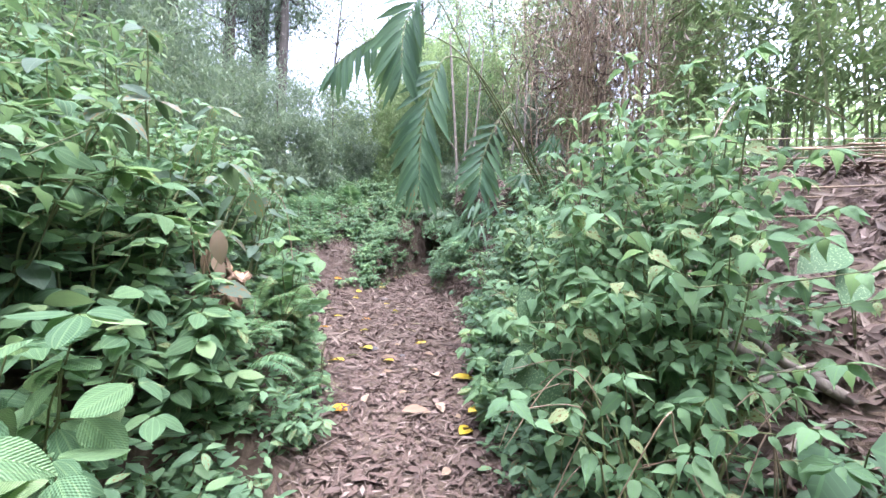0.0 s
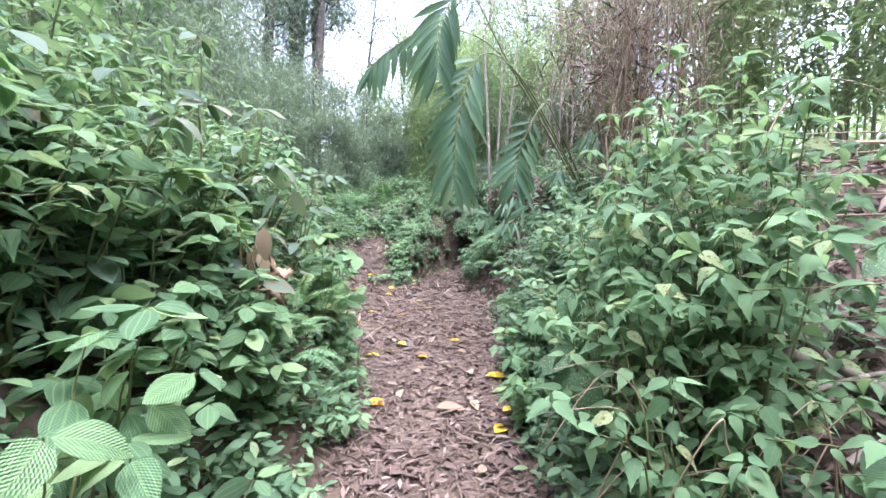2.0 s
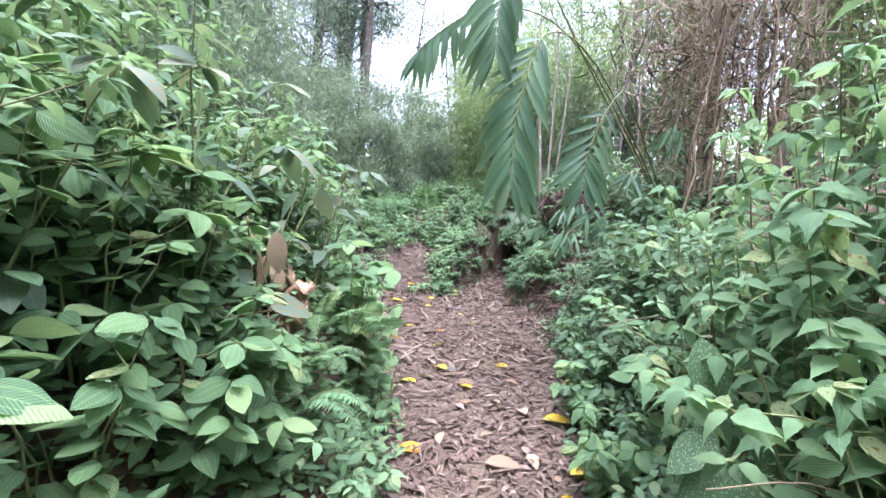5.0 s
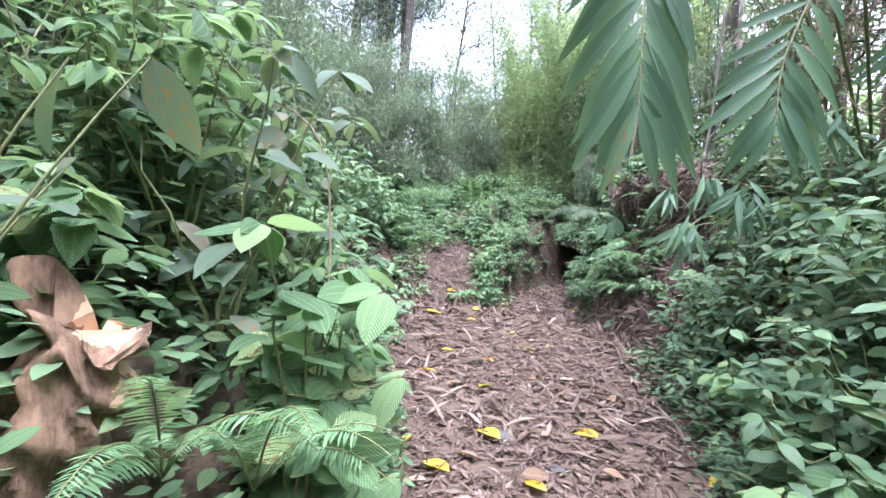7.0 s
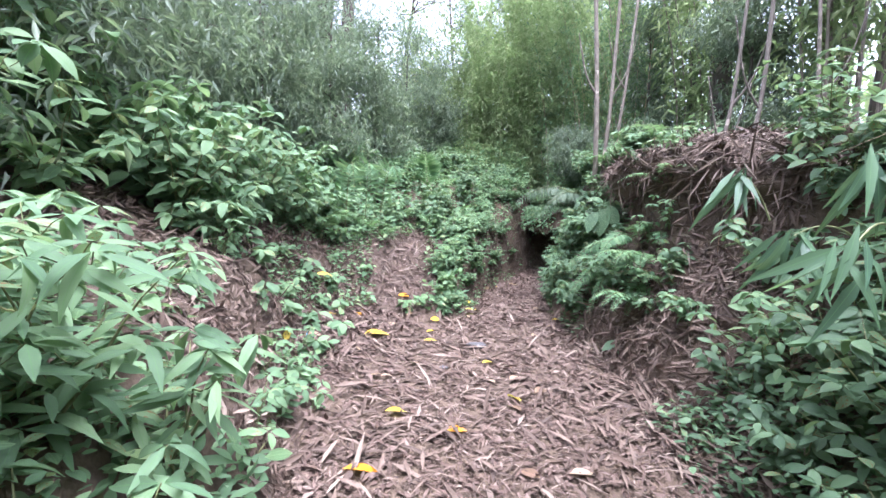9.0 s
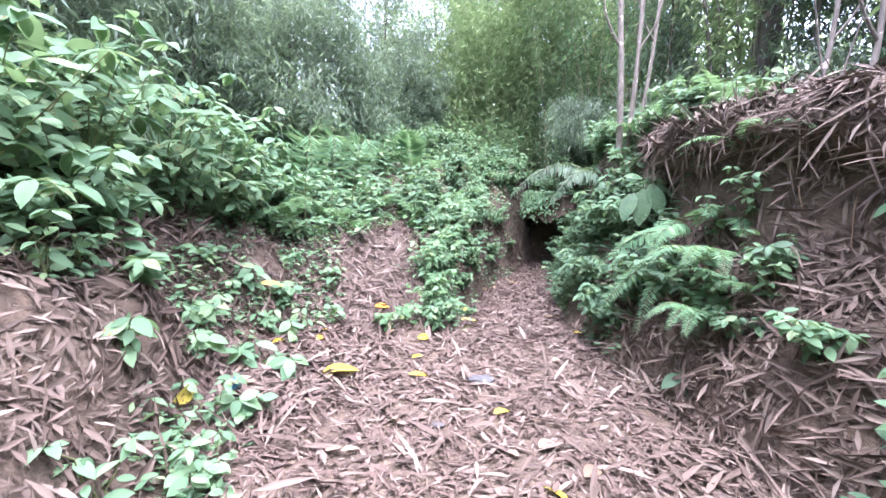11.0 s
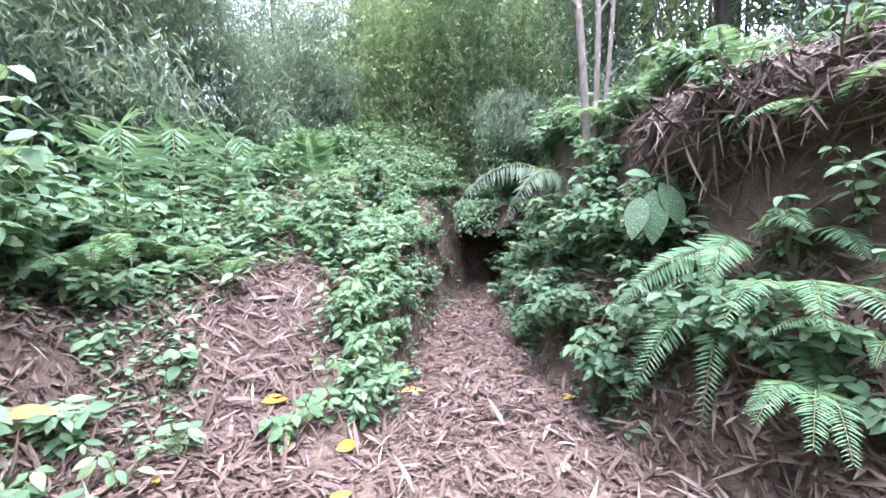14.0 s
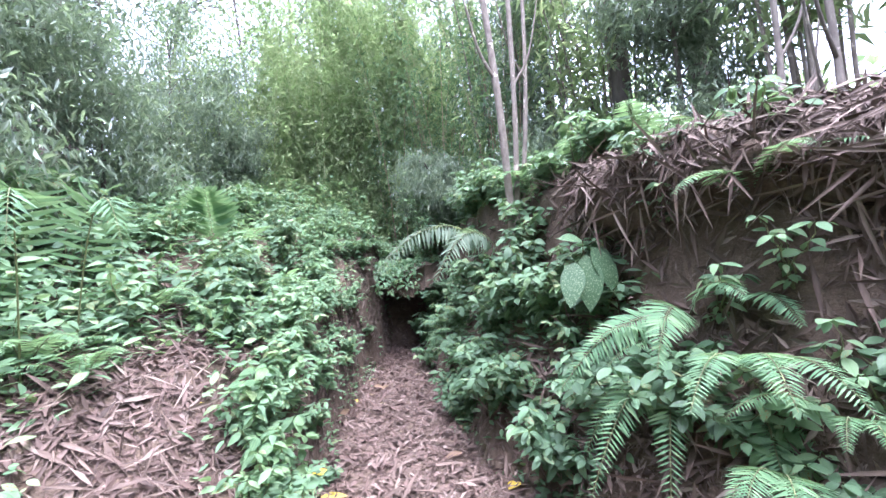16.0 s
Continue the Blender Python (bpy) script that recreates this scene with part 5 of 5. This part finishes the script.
for x, y, h in [(-3.7, 7.0, 1.1), (-4.0, 7.8, 1.2), (-4.1, 8.6, 1.2), (-4.2, 9.4, 1.2)]:
    shrub(x, y, h, .5, 7, "oval", .16, HERB, "broad-leaved green shrub on the upper bank", group="upper shrubs", gap=.1, lean=(.25, 0))

for x, y, h, s in [(-2.85, 8.35, .22, .17), (-3.05, 8.9, .25, .15), (-2.75, 7.7, .22, .16), (-3.3, 8.0, .25, .16), (-2.95, 9.6, .28, .12), (-3.15, 10.0, .3, .12), (-3.4, 9.4, .3, .13), (-2.6, 7.1, .22, .13), (-3.6, 8.8, .25, .12)]:
    shrub(x, y, h, .1, 2, "quilt", s, HERB, "low rosette of broad ribbed leaves on the earth step", category="herb", name="herb", group="rosettes", gap=.09, single=True, twigs=0, low=.6)

for x, y, h in [(-1.05, 1.6, .3), (-1.2, 1.85, .35), (-1.0, 2.0, .25), (-1.15, 2.3, .3), (-1.0, 2.5, .25), (-1.3, 1.5, .35), (-1.12, 1.3, .3), (-.98, 2.8, .22)]:
    shrub(x, y, h, .2, 5, "herb", .1, HERB, "low green herb beside the path", category="herb", name="herb", group="edge herbs", gap=.06)

for x, y, h, z in [(-3.3, 6.5, .3, .13), (-3.6, 6.8, .3, .14), (-3.0, 6.3, .28, .12), (-3.8, 7.1, .3, .14), (-3.4, 7.0, .25, .12), (-3.5, 8.25, .22, .2), (-3.2, 8.35, .2, .17), (-3.45, 7.5, .25, .18), (-3.1, 7.2, .22, .16), (-3.6, 9.0, .25, .17)]:
    shrub(x, y, h, .12, 3, "oval", z, HERB, "low plant with spreading broad leaves on the earth step", category="herb", name="herb", group="step plants", gap=.1, single=True, twigs=0, low=.5)

# ferns
for x, y, n, l, aim in [(.62, 9.15, 4, .75, 3.6), (.5, 8.95, 4, .6, 3.9), (.85, 9.15, 3, .7, 4.4), (.7, 8.75, 3, .5, 4.2), (.55, 9.5, 3, .6, 3.5), (.9, 10.9, 5, .7, 4.0), (1.2, 10.4, 5, .7, 4.2), (.75, 11.6, 5, .7, 4.0), (1.5, 10.8, 5, .8, 4.2)]:
    fern(x, y, n, l * 1.25, aim=aim, rise=.42)
for x, y, n, l, aim in [(-1.15, 2.95, 5, .5, -.6), (-1.25, 2.5, 5, .55, -.4), (-1.2, 3.2, 4, .5, -.6), (-1.4, 2.3, 4, .5, -.3)]:
    fern(x, y, n, l, "bright green fern with feathered fronds beside the stump", aim=aim, rise=.35)
for x, y, n, l, aim in [(-3.6, 11.0, 5, .9, -.8), (-3.3, 12.0, 5, .9, -.8), (-3.0, 12.9, 5, .8, -.9), (-4.0, 10.4, 5, .9, -.7), (-3.2, 10.9, 4, .6, -.8), (-2.7, 14, 5, .7, -1.2), (-2.2, 13.2, 5, .5, -1.3), (-3.5, 13.6, 5, .9, -.8)]:
    fern(x, y, n, l, "blue-green fern with broad fronds on the slope", aim=aim, rise=.5)
for x, y, n, l, aim in [(.3, 11.2, 4, .5, 3.6), (.1, 12.2, 4, .5, 3.4), (.15, 10.6, 4, .4, 3.7), (.2, 13, 4, .5, 3.4)]:
    fern(x, y, n, l, "small green fern hanging from the earth bank", aim=aim, rise=.3)
for x, y, z, l, aim in [(-1.36, 2.98, 1.0, .45, -.8), (-1.30, 2.62, .85, .42, -.9), (-1.2, 3.08, .95, .45, -1.0), (-1.22, 2.82, .85, .4, -.7)]:
    fern(x, y, 5, l, "bright green fern with feathered fronds beside the stump", aim=aim, rise=.6, z=z)
fern(.62, 9.3, 3, .6, "withered brown fern hanging on the earth bank", aim=3.9, rise=.25, material=BROWN_LEAF, z=1.35)
for x, y, h in [(.7, 9.3, .35), (.82, 9.0, .4), (.95, 9.2, .35), (.6, 9.0, .35), (.5, 9.4, .3), (.75, 8.6, .35), (.95, 9.5, .25)]:
    shrub(x, y, h, .16, 4, "oval", .1, HERB, "small leafy plant growing among the ferns", category="herb", name="herb", group="fern herbs", gap=.07, twigs=0, lean=(-.3, -.3))
at = np.array([.55, 11.95, float(height(.55, 11.95))])
big = thing("fern", at, "large grey-green fern frond arching from the bank", "fern", "ferns")
for tip, sag in (((-1.05, 11.6, 2.2), .5), ((-.5, 11.3, 2.1), .45)):
    frond(big, at, at, np.array(tip), sag, 34, .3, "bamboo", DULL_FERN, 70, .45, face=(-.2, -.6, .7))
at = np.array([-3.05, 13.75, float(height(-3.05, 13.75))])
big = thing("fern", at, "upright yellow-green fern frond on the slope", "fern", "ferns")
frond(big, at, at, np.array([-3.0, 13.2, 3.5]), .1, 26, .42, "lance", FERN, 65, .15, face=(.1, -1, .2))

for base, tip in [((-3.4, 11.2), (-2.85, 10.7, 2.5)), ((-3.5, 10.8), (-3.2, 10.2, 2.5)), ((-3.7, 10.4), (-3.3, 9.8, 2.4))]:
    at = np.array([*base, float(height(*base))])
    wide = thing("fern", at, "large blue-green fern frond arching over the slope", "fern", "ferns")
    frond(wide, at, at, np.array(tip), .75, 26, .3, "bamboo", FERN, 65, .25, face=(.3, -.7, .6))
for base, tips in [((.62, 9.5, 1.72), [((-.2, 9.65, 1.4), .18), ((.1, 9.2, 1.55), .2), ((.5, 9.0, 1.9), .15)]), ((.58, 9.55, 1.45), [((-.28, 9.3, .98), .22), ((0, 9.1, .9), .25), ((-.1, 9.6, 1.05), .2)]),
                   ((.85, 9.35, 1.75), [((1.25, 9.0, 1.62), .12), ((.7, 8.9, 1.75), .15)]), ((.7, 9.2, 1.2), [((.35, 8.8, .95), .2), ((.6, 8.7, .95), .2), ((.9, 8.8, 1.0), .18)])]:
    at = np.array(base)
    spray = thing("fern", at, "fern with long arching bright green fronds on the earth bank", "fern", "ferns")
    for tip, sag in tips:
        frond(spray, at, at, np.array(tip), sag, 44, .18, "pinna", FERN, 72, .12, face=(-.2, -.5, .8), taper=.8)

# trunks and roots on the bank
def sapling(pts, r, bark, label):
    """A slim trunk with two forked branches."""
    trunk = log("trunk", pts, r, r * .7, bark, "", "", .12, 22, 9)
    plant = thing("sapling", trunk.location.copy(), label, "tree", "saplings")
    base = Vector(pts[0])
    trunk.location, trunk.parent = (0, 0, 0), plant
    for q in (1, 2):
        a = np.array(pts[min(q, len(pts) - 1)])
        side = RNG.choice([-1, 1])
        br = log("branch", [tuple(a), tuple(a + (side * .2, -.05, .35)), tuple(a + (side * .35, -.1, 1.0))], r * .5, r * .2, bark, "", "", .1, 14, 7)
        br.location, br.parent = br.location - base, plant
    return plant


for b, t, r in [((.4, 11.4, 2.0), (.2, 11.6, 7.5), .045), ((.46, 11.5, 2.0), (.75, 11.6, 7.5), .035), ((.6, 11.7, 2.3), (1.2, 12, 7.5), .03)]:
    sapling([b, (.6 * b[0] + .4 * t[0] + .04, b[1], .6 * b[2] + .4 * t[2]), t], r, PALE_BARK, "slim pale grey sapling on the bank edge")
for pts, r in [([(1.15, 9.25, 2.0), (1.3, 9.3, 2.6), (1.55, 9.4, 3.4), (1.75, 9.5, 5.5)], .026), ([(1.25, 9.0, 2.0), (1.45, 9.05, 2.6), (1.75, 9.2, 3.3), (1.9, 9.3, 5.5)], .03), ([(1.9, 8.6, 2.3), (1.95, 8.6, 3.2), (2.0, 8.8, 5)], .02)]:
    sapling(pts, r, SAPLING_BARK, "slender grey-brown sapling rooted in the bank edge")
log("tree", [(2.6, 12.2, 2.6), (2.65, 12.2, 5), (2.9, 12.4, 9)], .15, .1, BARK, "dark straight tree trunk behind the bank", "tree", .12, 22, 12)
log("tree", [(4.2, 12.4, 2.6), (4.3, 12.4, 5), (4.6, 12.4, 9)], .14, .1, BARK, "dark straight tree trunk behind the bank", "tree", .12, 22, 12)
log("root", [(.85, 9.35, 2.45), (.92, 9.2, 2.15), (1.05, 9.0, 2.08), (1.3, 8.8, 2.17), (1.7, 8.6, 2.3)], .018, .03, WOOD, "bare brown root running along the bank edge", "root", .15)
log("root", [(.8, 9.6, 2.7), (.9, 9.35, 2.5), (.95, 9.2, 2.2), (.95, 9.1, 1.9)], .022, .01, WOOD, "bare brown root hanging from the bank edge", "root", .15)
for k in range(14):
    y = RNG.uniform(8.3, 10.2)
    x = float(right_foot(y)) + RNG.uniform(.75, .95)
    z = float(height(x, y))
    log("root", [(x + .08, y, z + .03), (x - .06, y - .05, z - .08), (x - .06 + RNG.normal(0, .05), y - .08 + RNG.normal(0, .05), z - RNG.uniform(.3, .6))], .008, .003, TWIG, "thin hanging root on the bare earth bank", "root", .1, 10, 5)

# fallen leaves that lie singly on the path
LEAVES["fallen"] = [blade(.46, 6, .45, .18, .16, 0, .35)]


def fallen_leaf(x, y, size, material, label, turn):
    z = float(height(x, y)) + .05
    n = ground_normal(np.array([x]), np.array([y]))[0]
    d = unit(np.array([math.cos(turn), math.sin(turn), .05]))
    R = frames_for(np.zeros((1, 3)), d[None], (n + RNG.normal(0, .15, 3))[None], np.array([size]))[0]
    ob = new("fallen_leaf", leaf_mesh("fallen", 0, material))
    m = Matrix(R.tolist()).to_4x4()
    m.translation = Vector((x, y, z))
    ob.matrix_basis = m
    return tagged(ob, label, "leaf", "fallen leaves")


for x, y, s, kind, turn in [(-.95, 3.39, .2, 1, .3), (-.33, 3.3, .2, 2, .2), (.12, 2.97, .17, 0, 1.0), (-.89, 2.76, .2, 2, 2.4), (.08, 4.05, .22, 0, .1), (-.55, 4.6, .14, 0, 2.6), (-1.35, 6.9, .15, 1, .5), (.2, 3.3, .16, 0, .7),
                            (-.88, 5.13, .22, 0, 2.5), (-1.87, 7.05, .15, 0, .4), (-2.1, 9.9, .14, 0, .5), (-1.75, 11.2, .14, 0, .2), (-.7, 4.7, .16, 2, .3), (-.2, 5.4, .18, 0, 2.8), (-1.1, 4.6, .2, 0, 2.7), (.35, 5.0, .2, 0, .6),
                            (-3.2, 8.77, .17, 0, 1.2), (-1.69, 10.84, .2, 0, .3), (-2.05, 9.42, .15, 0, .8), (-1.97, 8.9, .15, 0, .2), (-2.6, 8.5, .26, 0, .6), (-2.66, 10.1, .15, 1, .4), (-1.2, 8.4, .14, 0, .8), (-.9, 8.0, .15, 2, .9), (-.8, 7.5, .16, 0, 2.2),
                            (-1.9, 6.3, .2, 1, .2), (-1.2, 6.0, .14, 0, 1.1), (-.5, 6.6, .16, 2, .3), (-3.0, 7.4, .18, 0, 1.5), (-3.1, 8.0, .18, 2, .7), (-3.5, 8.4, .2, 1, 2.3), (-2.9, 9.0, .17, 1, 1.3), (-3.6, 9.2, .2, 0, .3), (-.3, 10.4, .15, 0, .6)]:
    mat, lab = ((YELLOW, "yellow fallen leaf lying on the brown litter"), (ORANGE, "orange fallen leaf lying on the brown litter"), (BROWN_LEAF, "pale tan fallen leaf lying on the brown litter"))[kind]
    fallen_leaf(x, y, s * 1.25, mat, lab, turn)
for k in range(60):
    y = RNG.uniform(1.8, 14)
    lo = float(gully_edge(y)) if y > 11 else float(left_foot(y))
    x = RNG.uniform(lo, float(right_foot(y)) + .1)
    if RNG.random() < .15:
        fallen_leaf(x, y, RNG.uniform(.07, .13), YELLOW, "small yellow fallen leaf on the brown litter", RNG.random() * 6)
    else:
        fallen_leaf(x, y, RNG.uniform(.1, .2), BROWN_LEAF, "curled brown fallen leaf on the litter", RNG.random() * 6)

# flat stones trodden into the path
for x, y, s in [(-.93, 5.25, .11), (-1.32, 9.0, .12), (-.5, 4.9, .05), (-1.6, 8.2, .05)]:
    bm = bmesh.new()
    bmesh.ops.create_icosphere(bm, subdivisions=3, radius=s)
    for v in bm.verts:
        k = 1 + .18 * float(rough(np.float64(v.co.x * 14 + s * 90), np.float64(v.co.y * 14 + v.co.z * 9), .9, 11))
        v.co = Vector((v.co.x * k, v.co.y * k * .8, v.co.z * .3 * k))
    for f in bm.faces:
        f.smooth = True
    me = bpy.data.meshes.new("flat_stone")
    bm.to_mesh(me)
    bm.free()
    me.materials.append(STONE)
    ob = tagged(new("flat_stone", me), "flat dark grey stone trodden into the path", "stone", "path stones")
    ob.location = (x, y, float(height(x, y)) + .02)

# plants that hang over the dark end of the gully
for x, y in [(.62, 14.6), (.68, 15.0), (.72, 15.4), (.75, 15.8), (.7, 16.2), (.4, 16.9), (0, 17.0), (-.4, 17.0)]:
    shrub(x, y, .75, .35, 8, "herb", .11, HERB, "green plant hanging over the dark gully", group="hanging plants", gap=.06, lean=(-.75, -.3))

# a scrap of blue plastic at the foot of the bank
m, t, bsdf, out = nodes_of("blue_plastic")
t.links.new(ramp(t, noise_of(t, 30.0), [(0.3, (0.05, 0.28, 0.5)), (0.7, (0.12, 0.42, 0.62))]), bsdf.inputs["Base Color"])
bsdf.inputs["Roughness"].default_value = 0.35
bm = bmesh.new()
bmesh.ops.create_grid(bm, x_segments=6, y_segments=4, size=.05)
for v in bm.verts:
    v.co.z = .02 * math.sin(v.co.x * 90) + .015 * math.cos(v.co.y * 70 + v.co.x * 40)
bmesh.ops.solidify(bm, geom=bm.faces[:], thickness=.002)
me = bpy.data.meshes.new("plastic_scrap")
bm.to_mesh(me)
bm.free()
me.materials.append(m)
scrap = tagged(new("plastic_scrap", me), "crumpled scrap of blue plastic lying at the bank's foot", "litter")
scrap.matrix_basis = pose(-3.05, 8.05, float(height(-3.05, 8.05)) + .03, 20, 40, 30)

# single chips on the stretch of path where it is trodden most
for k in range(300):
    y = RNG.uniform(2.2, 4.6)
    x = RNG.uniform(float(left_foot(y)) + .1, float(right_foot(y)) - .05)
    key = ("chip", k % 5)
    if key not in MESHES:
        MESHES[key] = template_mesh("wood_chip", blade(.12 + .06 * (k % 5), 3, .5, .05, .25), CHIPS)
    n = ground_normal(np.array([x]), np.array([y]))[0] + RNG.normal(0, .2, 3)
    a = RNG.random() * 6.283
    R = frames_for(np.zeros((1, 3)), np.array([[math.cos(a), math.sin(a), 0.05]]), n[None], np.array([RNG.uniform(.07, .16)]))[0]
    chip = part("wood_chip", MESHES[key], ground)
    mm = Matrix(R.tolist()).to_4x4()
    mm.translation = Vector((x, y, float(height(x, y)) + .02 + .02 * RNG.random()))
    chip.matrix_basis = mm
